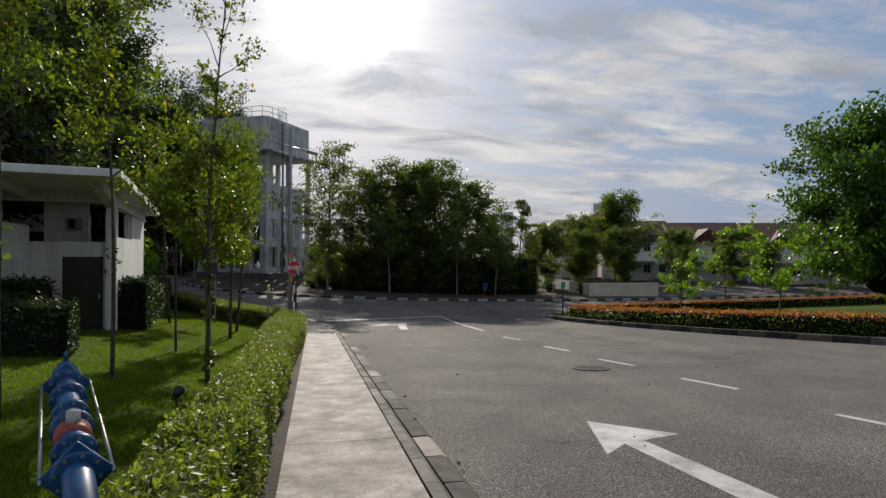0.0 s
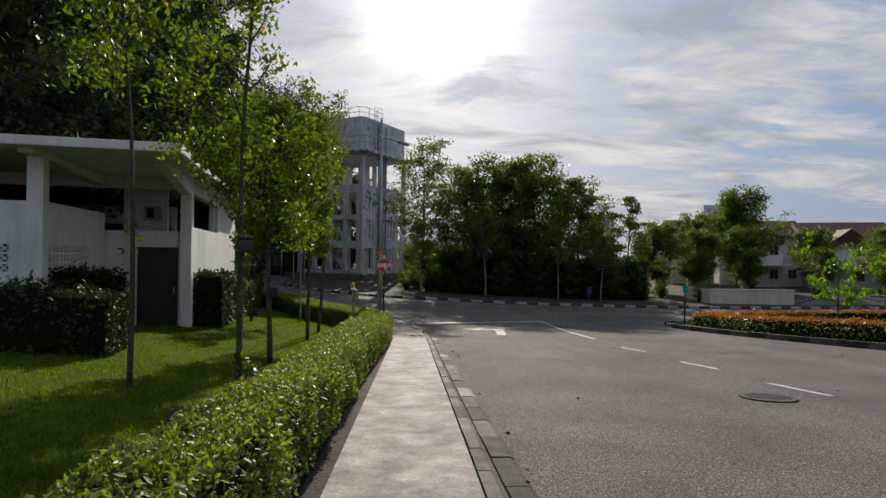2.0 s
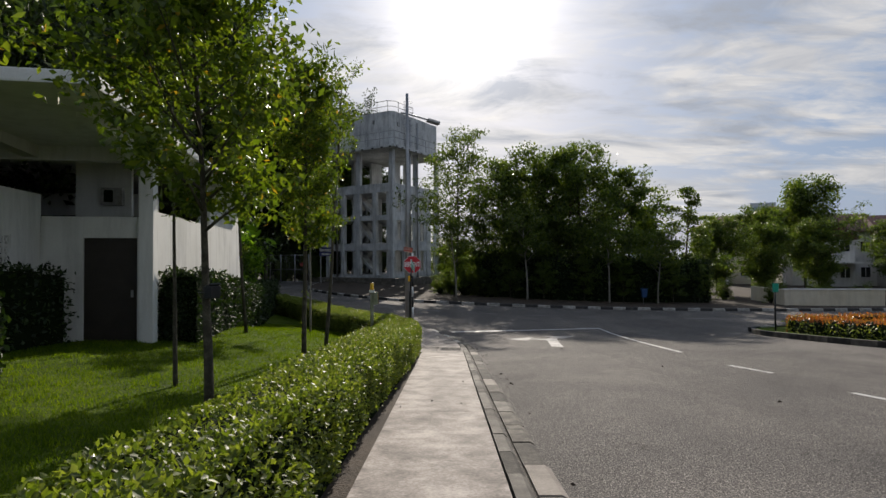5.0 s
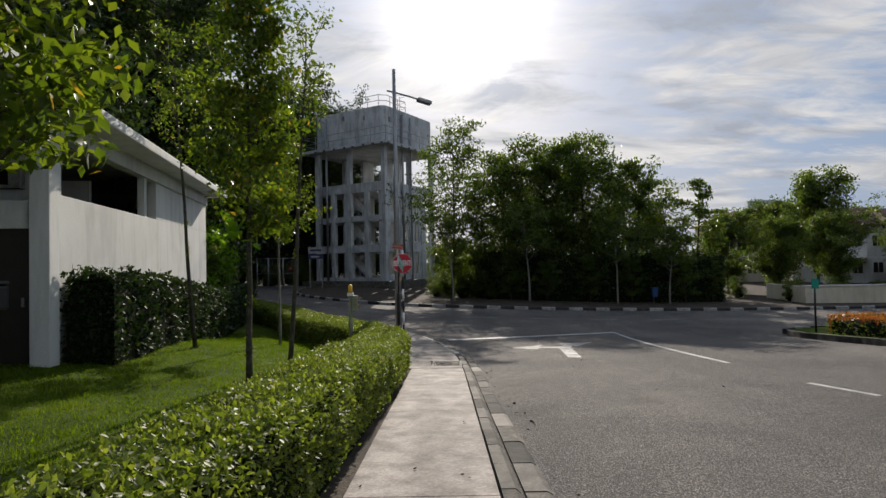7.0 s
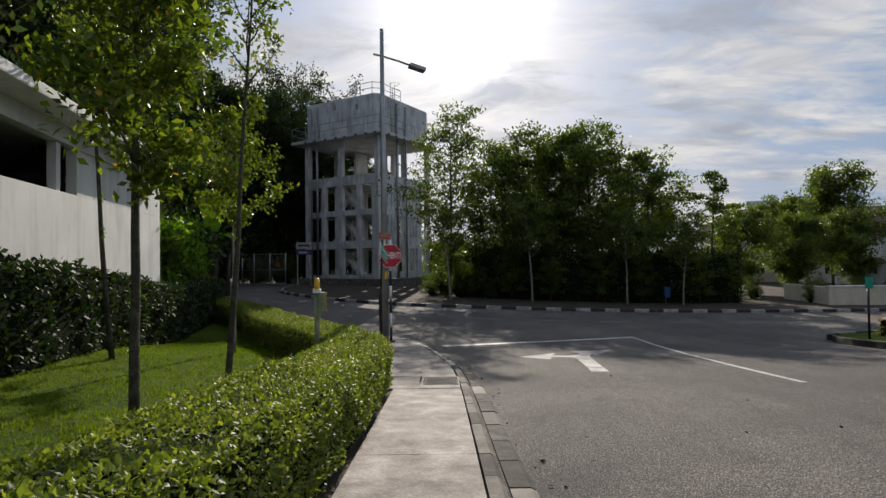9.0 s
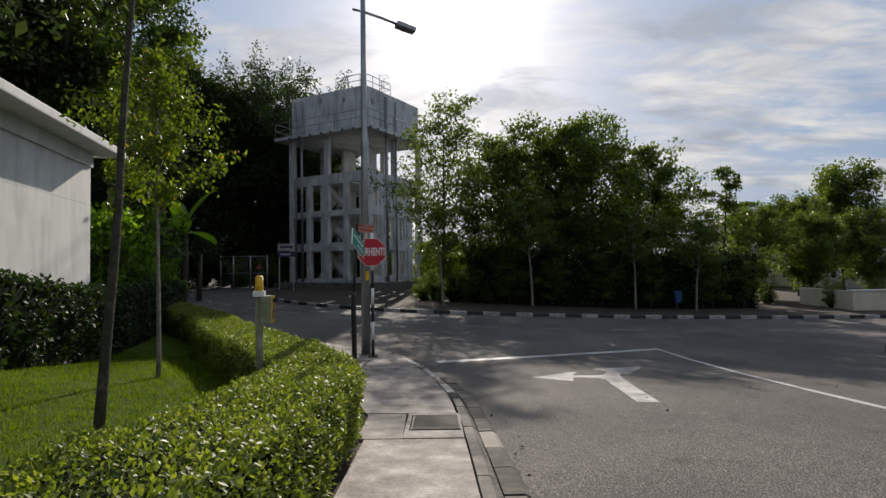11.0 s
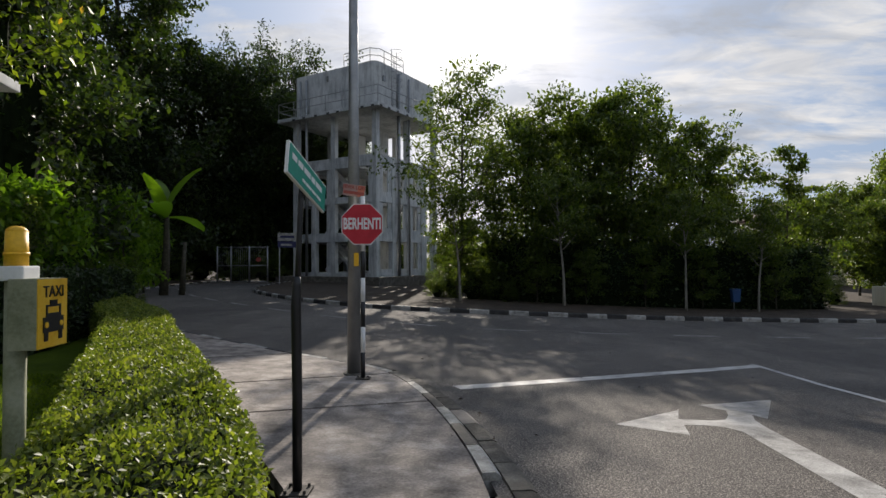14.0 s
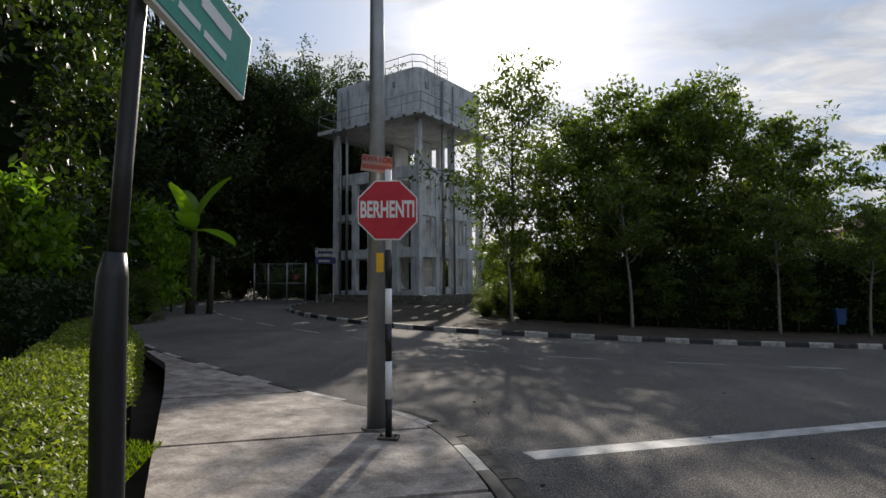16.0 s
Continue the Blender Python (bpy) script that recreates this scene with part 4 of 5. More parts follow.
hedge("island_hedge", rounded([(14.6, 29.6), (17.6, 30.8), (24, 32.2), (33, 34.2), (45, 36)], 2), 0.6, (0.62, 0.7), LEAF_HEDGE, "low hedge with orange-red tips along the back of the island", 0.10, 130, base=level, tip=LEAF_RED, wave=0.08)

# ---- the small white service building ----
BLD = pose(-5.7, 17.5, -0.95, 0, 0, 11.7)   # origin at the foot of the corner pillar, y along the side wall
building = root("service_building", BLD, "small white service building with a flat overhanging concrete roof", "building", kind="structure")
W = WALL


def bpart(name, lo, hi, mat=W, parent=building, bevel=0.012, label=""):
    return part(name, box(lo, hi, bevel), mat, parent, label)


def wedge(name, lo, hi, rise, mat=W):
    """A beam whose underside climbs by rise towards its front end."""
    bm = box(lo, hi)
    for v in bm.verts:
        if v.co.y < lo[1] + 0.01 and v.co.z < lo[2] + 0.01:
            v.co.z += rise
    return part(name, bm, mat, building)


bpart("floor_slab", (-9.5, -0.1, -0.6), (-0.02, 10.8, 0.03), KERB)
bpart("floor_slab", (-9.5, -3.55, -0.6), (-2.05, -0.1, 0.03), KERB)
bpart("roof", (-11.5, -4.35, 3.94), (0.62, 11.3, 4.12), W, bevel=0.03, label="flat concrete roof slab with stained edge")
wedge("beam", (-0.16, -2.9, 3.50), (0.08, 0.0, 3.94), 0.36)
bpart("beam", (-0.16, 0.0, 3.62), (0.06, 10.8, 3.94))
bpart("beam", (-9.4, -0.12, 3.66), (-0.16, 0.12, 3.94))
wedge("beam", (-2.22, -4.0, 3.70), (-1.96, -0.12, 3.94), 0.16)
# side wall with a long upper opening
bpart("side_wall", (-0.20, 0.16, -0.5), (0.0, 10.8, 2.72))
bpart("side_wall", (-0.20, 5.35, 2.72), (0.0, 10.8, 3.62))
bpart("side_wall", (-0.20, 0.16, 2.72), (0.0, 0.45, 3.62))
bpart("mullion", (-0.18, 4.55, 2.72), (-0.02, 4.72, 3.62))
bpart("end_wall", (-9.4, 10.6, -0.5), (-0.20, 10.8, 3.94))
# Unseen left wall, added to keep the interior behind the pierced blocks dark.
bpart("end_wall", (-9.6, -3.56, -0.5), (-9.4, 10.8, 3.94))
pil = box((-0.17, -0.17, -0.4), (0.10, 0.15, 3.94), 0.015)
part("pillar", pil, W, building)
for x, y in ((-2.22, -3.62), (-5.9, -3.62), (-9.4, -3.62)):
    bpart("pillar", (x, y, -0.4), (x + 0.28, y + 0.28, 3.94))
# lower door wall with a lintel
bpart("door_wall", (-1.96, -0.02, -0.3), (-1.22, 0.14, 2.58))
bpart("door_wall", (-0.24, -0.02, -0.3), (-0.17, 0.14, 2.58))
bpart("door_wall", (-1.22, -0.02, 2.16), (-0.24, 0.14, 2.58))
door = bpart("door", (-1.22, 0.04, 0.03), (-0.24, 0.09, 2.16), DOOR, label="dark flush door")
part("handle", box((-0.36, 0.0, 0.98), (-0.32, 0.04, 1.12)), STEEL, door)
bpart("doorstep", (-1.6, -0.75, -0.3), (-0.1, -0.02, 0.08), KERB)
# upper wall behind the door wall, with a vent and a gap beside the pillar
bpart("inner_wall", (-1.9, 1.30, -0.3), (-0.78, 1.42, 3.94))
vent = bpart("vent_box", (-1.35, 1.14, 2.92), (-0.92, 1.30, 3.30), KERB_WHITE, label="small wall-mounted ventilation box")
part("grille", box((-1.28, 1.125, 2.98), (-1.10, 1.145, 3.24)), CORE, vent)
# back wall with a high strip of light under its sloping upper band
bpart("inner_wall", (-9.2, 4.6, -0.3), (-1.2, 4.72, 2.55))
band = box((-9.2, 4.6, 2.95), (-1.2, 4.72, 3.55))
part("inner_wall", band, W, building)
bpart("inner_wall", (-1.35, 4.6, 2.55), (-1.2, 4.72, 2.95))


def breeze():
    """A pierced block: a square frame with a diagonal cross and a boss."""
    bm = bmesh.new()
    s, t = 0.186, 0.022
    for lo, hi in (((0, 0, 0), (s, 0.07, t)), ((0, 0, s - t), (s, 0.07, s)), ((0, 0, t), (t, 0.07, s - t)), ((s - t, 0, t), (s, 0.07, s - t))):
        box(lo, hi, 0, bm)
    for a in (45, -45):
        box((-0.115, -0.03, -0.009), (0.115, 0.03, 0.009), 0, bm, pose(s / 2, 0.035, s / 2, 0, a, 0))
    box((s / 2 - 0.024, 0.0, s / 2 - 0.024), (s / 2 + 0.024, 0.07, s / 2 + 0.024), 0, bm, None)
    return bm_mesh("breeze_block", bm, WALL)


block = breeze()
BZ0, BZ1, WTOP = 1.62, 2.18, 3.0


def screen(m, length, first, count):
    """A half-height wall along local x with three courses of pierced blocks in it."""
    for lo, hi in (((0, 0, -0.3), (length, 0.14, BZ0)), ((0, 0, BZ1), (length, 0.14, WTOP)), ((0, 0, BZ0), (first, 0.14, BZ1)), ((first + count * 0.1868, 0, BZ0), (length, 0.14, BZ1))):
        part("screen_wall", box(lo, hi), W, building, at=m)
    for i in range(count):
        for k in range(3):
            part("breeze_block", block, None, building, at=m @ pose(first + i * 0.1868, 0.015, BZ0 + k * 0.1868))


screen(pose(-1.96, -3.34, 0, 0, 0, 90), 3.32, 0.06, 12)
screen(pose(-5.62, -3.56, 0), 3.40, 0.5, 14)
screen(pose(-9.12, -3.56, 0), 3.22, 0.3, 14)


def local_line(pts):
    return [tuple((BLD @ Vector((a, b, 0))).xy) for a, b in pts]


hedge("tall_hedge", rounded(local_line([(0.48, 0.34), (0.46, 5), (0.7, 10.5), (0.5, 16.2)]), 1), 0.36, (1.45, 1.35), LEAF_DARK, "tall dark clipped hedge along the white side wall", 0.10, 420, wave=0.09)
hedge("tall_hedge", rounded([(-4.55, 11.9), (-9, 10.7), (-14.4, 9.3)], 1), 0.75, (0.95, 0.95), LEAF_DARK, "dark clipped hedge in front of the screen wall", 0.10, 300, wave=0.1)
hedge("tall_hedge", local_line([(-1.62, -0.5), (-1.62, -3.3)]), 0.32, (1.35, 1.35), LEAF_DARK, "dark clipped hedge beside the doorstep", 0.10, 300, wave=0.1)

# ---- concrete water tower ----
TWR = pose(-5.43, 60.8, -1.95, 0, 0, 60) @ Matrix.Scale(1.42, 4)   # local x runs to the right face, y to the left face
tower = root("water_tower", TWR, "old white concrete water tower with open floors and stained tank", "water tower", kind="structure")
S, T0, T1 = 6.1, 9.75, 12.2


def tpart(name, lo, hi, mat=TOWER_WALL, bevel=0.02, parent=tower, label=""):
    return part(name, box(lo, hi, bevel), mat, parent, label)


tpart("plinth", (-0.7, -0.7, -0.6), (S + 0.7, S + 0.7, 0.65), KERB)
bm = box((0, 0, T0), (S, S, T1))
up = [e for e in bm.edges if abs(e.verts[0].co.z - e.verts[1].co.z) > 1]
bmesh.ops.bevel(bm, geom=up, offset=0.45, segments=5, affect="EDGES", profile=0.5)
part("tank", bm, TOWER_WALL, tower, "stained concrete tank with rounded corners")
tpart("ledge", (-0.55, -0.55, T0 - 0.2), (S + 0.06, S + 0.7, T0), TOWER_WALL)
cols = [0.0, 1.45, 2.9, 4.35, S - 0.30]
for i, a in enumerate(cols):
    for j, b in enumerate(cols):
        if i in (0, 4) or j in (0, 4):
            tpart("column", (a, b, 0.6), (a + 0.30, b + 0.30, 7.0))
for a, b in ((0, 0), (2.9, 0), (S - 0.3, 0), (0, 2.9), (0, S - 0.3), (S - 0.3, S - 0.3), (S - 0.3, 2.9), (2.9, S - 0.3)):
    tpart("column", (a, b, 7.0), (a + 0.30, b + 0.30, T0 - 0.2))
for z0, h in ((0.62, 0.2), (2.55, 0.5), (4.65, 0.36), (6.6, 0.62)):
    for lo, hi in (((0.03, 0.03), (S - 0.03, 0.27)), ((0.03, S - 0.27), (S - 0.03, S - 0.03)), ((0.03, 0.27), (0.27, S - 0.27)), ((S - 0.27, 0.27), (S - 0.03, S - 0.27))):
        tpart("ring_beam", (*lo, z0), (*hi, z0 + h))
    tpart("floor_plate", (0.27, 1.9, z0 + 0.12), (S - 0.27, S - 0.27, z0 + 0.24))
# infill beside the columns on the ladder side, leaving upright slits
for k, (z0, zt) in enumerate(((0.82, 2.55), (3.05, 4.65), (5.01, 6.6))):
    for a in (0.30, 1.75, 3.20, 4.65):
        if k or a > 3:
            tpart("infill", (a, 0.1, z0), (a + 0.40, 0.2, zt))
            tpart("infill", (a + 0.86, 0.1, z0), (a + 1.15, 0.2, zt))
        tpart("sill", (a, 0.08, z0), (a + 1.15, 0.22, z0 + 0.22))
    tpart("infill", (0.1, 0.30, z0), (0.2, 0.62, zt))
    tpart("infill", (0.1, 3.20, z0), (0.2, 3.6, zt))
    run = zt - z0
    part("stair", box((-1.25, -0.35, -0.09), (1.25, 0.35, 0.09), 0, None, pose(1.1, 3.0, (z0 + zt) / 2, 0, 0, 90) @ pose(0, 0, 0, 0, -42, 0)), TOWER_WALL, tower)
    part("stair", box((-1.1, -0.35, -0.09), (1.1, 0.35, 0.09), 0, None, pose(2.1, 4.4, (z0 + zt) / 2, 0, 0, 90) @ pose(0, 0, 0, 0, 42, 0)), TOWER_WALL, tower)
tpart("core_wall", (3.3, 2.6, 0.6), (4.6, 2.8, T0 - 0.3))
tpart("core_wall", (3.3, 4.4, 0.6), (4.6, 4.6, T0 - 0.3))
for a in (-0.4, 0.3, 1.1, 2.0, 2.7, 3.6, 4.5, 5.3):
    tpart("drip_notch", (a, -0.575, T0 - 0.21), (a + 0.2, -0.55, T0 - 0.11), KERB_BLACK)
    tpart("drip_notch", (-0.575, a + 0.1, T0 - 0.21), (-0.55, a + 0.3, T0 - 0.11), KERB_BLACK)


def rail(points, z, h, name="railing", levels=(0.5, 1.0), each=1.2):
    """A pipe railing: posts and bars."""
    items = []
    for f in levels:
        items.append((np.array([(x, y, z + h * f) for x, y in points]), 0.022))
    q = resample(points, max(2, int(sum(math.dist(a, b) for a, b in zip(points[:-1], points[1:])) / each) + 1))
    for x, y in q:
        items.append((np.array([(x, y, z), (x, y, z + h)]), 0.022))
    return part(name, tubes(name, items, STEEL, 6), None, tower)


for seg in (((S, -0.5), (-0.5, -0.5)), ((-0.5, -0.5), (-0.5, S + 0.65)), ((-0.5, S + 0.65), (S, S + 0.65))):
    rail(seg, T0, 0.9)
rail([(0.1, 2.3), (0.1, 0.5), (0.5, 0.12), (2.7, 0.12)], T1, 0.75, "roof_railing", each=0.9)
lad = []
for a in (1.05, 1.5):
    lad.append((np.array([(a, -0.25, T0 - 0.2), (a, -0.25, T1 + 0.8)]), 0.02))
for k in range(10):
    lad.append((np.array([(1.05, -0.25, T0 + 0.3 * k), (1.5, -0.25, T0 + 0.3 * k)]), 0.014))
for k in range(6):
    an = np.linspace(0, np.pi, 8)
    lad.append((np.column_stack([1.275 + 0.33 * np.cos(an), -0.25 - 0.5 * np.sin(an), np.full(8, T0 + 1.2 + 0.4 * k)]), 0.012))
part("ladder", tubes("ladder", lad, STEEL, 5), None, tower, "caged steel ladder")
for (x, y), r in (((1.9, -0.12), 0.09), ((2.9, -0.12), 0.06), ((-0.12, 4.9), 0.08), ((-0.12, 5.4), 0.06)):
    part("pipe", tubes("pipe", [(np.array([(x, y, 0.6), (x, y, T1 - 0.3)]), r)], STEEL, 10), None, tower)
for x, y, z0 in ((0.6, -0.03, 11.2), (-0.03, 1.6, 11.4), (-0.03, 3.4, 11.6)):
    part("bracket", box((x - 0.06, y - 0.06, z0), (x + 0.16, y + 0.06, z0 + 0.28)), STEEL, tower)

# notice board, gate and fence beside the tower
board = root("notice_board", at(-11.15, 57.5, turn=20), "white and navy notice board on posts", "sign board")
part("post", box((-0.55, -0.03, 0), (-0.49, 0.03, 3.7)), STEEL, board)
part("post", box((0.49, -0.03, 0), (0.55, 0.03, 3.7)), STEEL, board)
part("panel", box((-0.65, -0.06, 3.08), (0.65, -0.03, 3.62), 0.004), KERB_WHITE, board)
part("print_bar", box((-0.5, -0.065, 3.28), (0.45, -0.06, 3.44)), BOARD_BLUE, board)
part("print_bar", box((-0.45, -0.065, 2.74), (0.3, -0.06, 2.88)), KERB_WHITE, board)
part("panel", box((-0.65, -0.06, 2.62), (0.65, -0.03, 3.04), 0.004), BOARD_BLUE, board)
gate = root("chain_link_gate", at(-15.0, 60.8, turn=4), "closed grey steel gate with mesh panels", "gate")
for k, x in enumerate((-2.35, -1.35, 0.0, 1.35)):
    part("post", tubes("post", [(np.array([(x, 0, 0), (x, 0, 2.75)]), 0.06)], STEEL, 8), None, gate)
for z0 in (0.12, 1.3, 2.68):
    part("bar", tubes("bar", [(np.array([(-2.35, 0, z0), (1.35, 0, z0)]), 0.03)], STEEL, 6), None, gate)
part("mesh", tubes("mesh", [(np.array([(-2.3 + 0.15 * k, 0, 0.15), (-2.3 + 0.15 * k, 0, 2.65)]), 0.006) for k in range(25)], STEEL, 4), None, gate)
bm = bmesh.new()
bmesh.ops.create_cone(bm, cap_ends=True, segments=8, radius1=0.2, radius2=0.2, depth=0.02, matrix=pose(0.7, -0.06, 1.75, 90, 0, 0))
part("warning_plate", bm, HYDRANT, gate)
banana = root("banana_plant", at(-13.8, 46.0, scale=1.4), "banana plant with big upright paddle leaves", "banana plant")
part("stem", tubes("stem", [(np.array([(0, 0, -0.1), (0.1, 0, 1.4), (0.05, 0.1, 2.8)]), (0.16, 0.13, 0.08)), (np.array([(0.5, 0.3, -0.1), (0.6, 0.3, 1.8)]), (0.12, 0.06))], BARK, 8), None, banana)
for k, (an, el, ln) in enumerate(((0.2, 75, 2.2), (2.3, 70, 2.0), (3.6, 35, 2.2), (5.1, 30, 2.0), (1.3, 10, 2.1), (4.3, 80, 1.7))):
    u = np.linspace(0, 1, 9)
    e = radians(el) - u * 0.8
    r = np.concatenate([[0], np.cumsum(np.cos(e[:-1]) * ln / 8)])
    h = 2.6 + np.concatenate([[0], np.cumsum(np.sin(e[:-1]) * ln / 8)])
    wd = 0.34 * np.sin(np.pi * np.clip(u * 0.92 + 0.06, 0, 1)) ** 0.6
    v = []
    for q in range(9):
        c = np.array([r[q] * math.cos(an), r[q] * math.sin(an), h[q]])
        s_ = np.array([-math.sin(an), math.cos(an), 0]) * wd[q]
        v += [c - s_ + (0, 0, 0.07), c, c + s_ + (0, 0, 0.07)]
    f = [[3 * q + o, 3 * q + 1 + o, 3 * q + 4 + o, 3 * q + 3 + o] for q in range(8) for o in (0, 1)]
    part("leaf", mesh_np("leaf", v, f, LEAF_LIME, True), None, banana)

# ---- street furniture at the corner ----
pole = root("street_lamp", at(-1.4, 28.26), "tall grey galvanised street lamp with a side arm", "street lamp")
part("pole", tubes("pole", [(np.array([(0, 0, -0.05), (0, 0, 4.5), (0, 0, 9.15)]), (0.115, 0.085, 0.055))], STEEL, 16), None, pole)
part("arm", tubes("arm", [(np.array([(-0.25, -0.03, 8.4), (0, 0, 8.35), (0.45, 0.2, 8.27), (0.86, 0.42, 8.19)]), 0.032)], STEEL, 8), None, pole)
lamp = box((-0.09, -0.14, -0.05), (0.42, 0.14, 0.07), 0.04)
part("lamp_head", lamp, STEEL, pole, at=pose(0.86, 0.42, 8.17, 0, 12, 22))
bm = bmesh.new()
bmesh.ops.create_cone(bm, cap_ends=True, segments=14, radius1=0.2, radius2=0.17, depth=0.05, matrix=pose(0, 0, 0.0))
part("base_collar", bm, KERB, pole)
part("sticker", box((0.02, -0.118, 1.78), (0.10, -0.108, 2.0)), YELLOW, pole, "small yellow sticker")

stop = root("stop_sign", at(-1.19, 27.88), "red octagonal stop sign on a black and white striped post", "stop sign")
zs = [0, 0.42, 0.82, 1.22, 1.60, 2.02, 2.9]
for k, (a, b) in enumerate(zip(zs[:-1], zs[1:])):
    part("post_band", tubes("post_band", [(np.array([(0, 0, a), (0, 0, b)]), 0.036)], BLACK if k % 2 == 0 else WHITE, 14), None, stop)
part("foot", box((-0.11, -0.09, -0.01), (0.11, 0.09, 0.025), 0.008), IRON, stop)
for sx in (-0.08, 0.08):
    bm = bmesh.new()
    bmesh.ops.create_cone(bm, cap_ends=True, segments=6, radius1=0.014, radius2=0.012, depth=0.03, matrix=pose(sx, 0, 0.035))
    part("bolt", bm, IRON, stop)
FACE = pose(0, -0.05, 2.45, 90, 0, 4)


def octagon(r, d, mat):
    bm = bmesh.new()
    bmesh.ops.create_cone(bm, cap_ends=True, segments=8, radius1=r, radius2=r, depth=d, matrix=pose(0, 0, 0, 0, 0, 22.5))
    return bm_mesh("octagon", bm, mat)


plate = part("plate", octagon(0.352, 0.012, WHITE), None, stop, "white-edged plate", at=FACE)
part("red_face", octagon(0.337, 0.004, RED), None, plate, at=pose(0, 0, 0.008))
part("lettering", text_mesh("BERHENTI", 0.20, WHITE, bold=0.006), None, plate, "white capital letters", at=pose(0, 0, 0.012) @ Matrix.Diagonal((0.66, 1.25, 1, 1)))
bill = root("handbill", at(-1.40, 28.14, z=float(level(-1.4, 28.14)) + 3.02, turn=4), "small orange and white advert board tied to the lamp post", "notice")
part("board", box((-0.15, -0.02, -0.09), (0.20, -0.01, 0.10)), NOTICE, bill, at=pose(0, 0, 0, 0, 8, 0))
part("panel", box((0.085, -0.026, -0.085), (0.195, -0.02, 0.095)), ORANGE, bill, at=pose(0, 0, 0, 0, 8, 0))
part("lettering", text_mesh("SEWA LORI", 0.085, HYDRANT, bold=0.003), None, bill, at=pose(0.03, -0.03, 0.05, 90, 0, 0) @ pose(0, 0, 0, 0, 0, -8) @ Matrix.Diagonal((0.85, 1, 1, 1)))
part("print_bar", box((-0.14, -0.031, -0.06), (0.20, -0.027, -0.01)), HYDRANT, bill, at=pose(0, 0, 0, 0, 8, 0))

# bent street name post
name_sign = root("street_name_sign", at(-0.91, 23.1), "green street name plate on a bent black post", "street sign")
part("sleeve", tubes("sleeve", [(np.array([(0, 0, 0), (0.0, 0, 0.7), (-0.01, 0, 1.35), (-0.005, 0, 1.52), (0.0, 0, 1.58)]), (0.035, 0.037, 0.038, 0.034, 0.024))], BLACK, 14), None, name_sign)
part("post", tubes("post", [(np.array([(0.0, 0, 1.5), (0.008, 0.01, 1.8), (0.02, 0.02, 2.1), (0.03, 0.03, 2.36)]), 0.021)], BLACK, 14), None, name_sign)
part("foot", box((-0.10, -0.10, -0.01), (0.10, 0.10, 0.02), 0.006), IRON, name_sign)
for sx in (-0.07, 0.07):
    for sy in (-0.07, 0.07):
        bm = bmesh.new()
        bmesh.ops.create_cone(bm, cap_ends=True, segments=6, radius1=0.013, radius2=0.011, depth=0.025, matrix=pose(sx, sy, 0.03))
        part("bolt", bm, IRON, name_sign)
SIGN = pose(0.065, 0.03, 2.30, 0, 0, 87.5) @ pose(0, 0, 0, 0, 12, 0)
plate = part("plate", box((-0.46, -0.012, -0.115), (0.46, 0.012, 0.115), 0.004), WHITE, name_sign, "white-edged green plate", at=SIGN)
part("green_face", box((-0.45, -0.016, -0.104), (0.45, -0.012, 0.104)), GREEN, plate)
xx = -0.40
for wd in (0.10, 0.11, 0.15, 0.09, 0.16):
    part("print_bar", box((xx, -0.019, 0.01), (xx + wd, -0.016, 0.052)), WHITE, plate)
    xx += wd + 0.03
xx = -0.16
for wd in (0.07, 0.13, 0.1, 0.12):
    part("print_bar", box((xx, -0.019, -0.066), (xx + wd, -0.016, -0.044)), WHITE, plate)
    xx += wd + 0.02

# taxi call post
TAXI_H = 1.40
taxi = root("taxi_call_post", at(-1.85, 21.62, turn=98, fn=lawn_z), "olive post with a yellow taxi sign and amber beacon", "call post")
part("post", tubes("post", [(np.array([(0, 0, -0.05), (0, 0, TAXI_H)]), 0.046)], OLIVE, 14), None, taxi)
part("collar", box((-0.068, -0.068, TAXI_H - 0.03), (0.068, 0.068, TAXI_H + 0.04), 0.008), WHITE, taxi)
bm = bmesh.new()
bmesh.ops.create_cone(bm, cap_ends=True, segments=20, radius1=0.05, radius2=0.046, depth=0.17, matrix=pose(0, 0, TAXI_H + 0.12))
bmesh.ops.create_uvsphere(bm, u_segments=20, v_segments=9, radius=0.046, matrix=pose(0, 0, TAXI_H + 0.205) @ Matrix.Diagonal((1, 1, 0.6, 1)))
beacon = part("beacon", bm, YELLOW, taxi, "amber beacon", smooth=True)
part("beacon_band", tubes("beacon_band", [(np.array([(0, 0, TAXI_H + 0.09), (0, 0, TAXI_H + 0.105)]), 0.053)], YELLOW, 20), None, beacon)
CAB = TAXI_H - 0.185
cab = part("cabinet", box((-0.125, -0.16, CAB - 0.165), (0.125, -0.035, CAB + 0.165), 0.006), OLIVE, taxi)
part("sign_face", box((-0.122, -0.166, CAB - 0.162), (0.122, -0.16, CAB + 0.162)), YELLOW, cab, "yellow taxi sign")
part("lettering", text_mesh("TAXI", 0.078, BLACK), None, cab, at=pose(0, -0.169, CAB + 0.10, 90, 0, 0))
bm = box((-0.085, -0.170, CAB - 0.09), (0.085, -0.166, CAB - 0.018))
for x0, z0, x1, z1 in ((-0.062, -0.018, 0.062, 0.0), (-0.03, 0.04, 0.03, 0.062), (-0.062, 0.0, -0.05, 0.04), (0.05, 0.0, 0.062, 0.04), (-0.05, 0.03, 0.05, 0.04), (-0.075, -0.13, -0.045, -0.09), (0.045, -0.13, 0.075, -0.09)):
    box((x0, -0.170, CAB + z0), (x1, -0.166, CAB + z1), 0, bm)
part("car_symbol", bm, BLACK, cab)
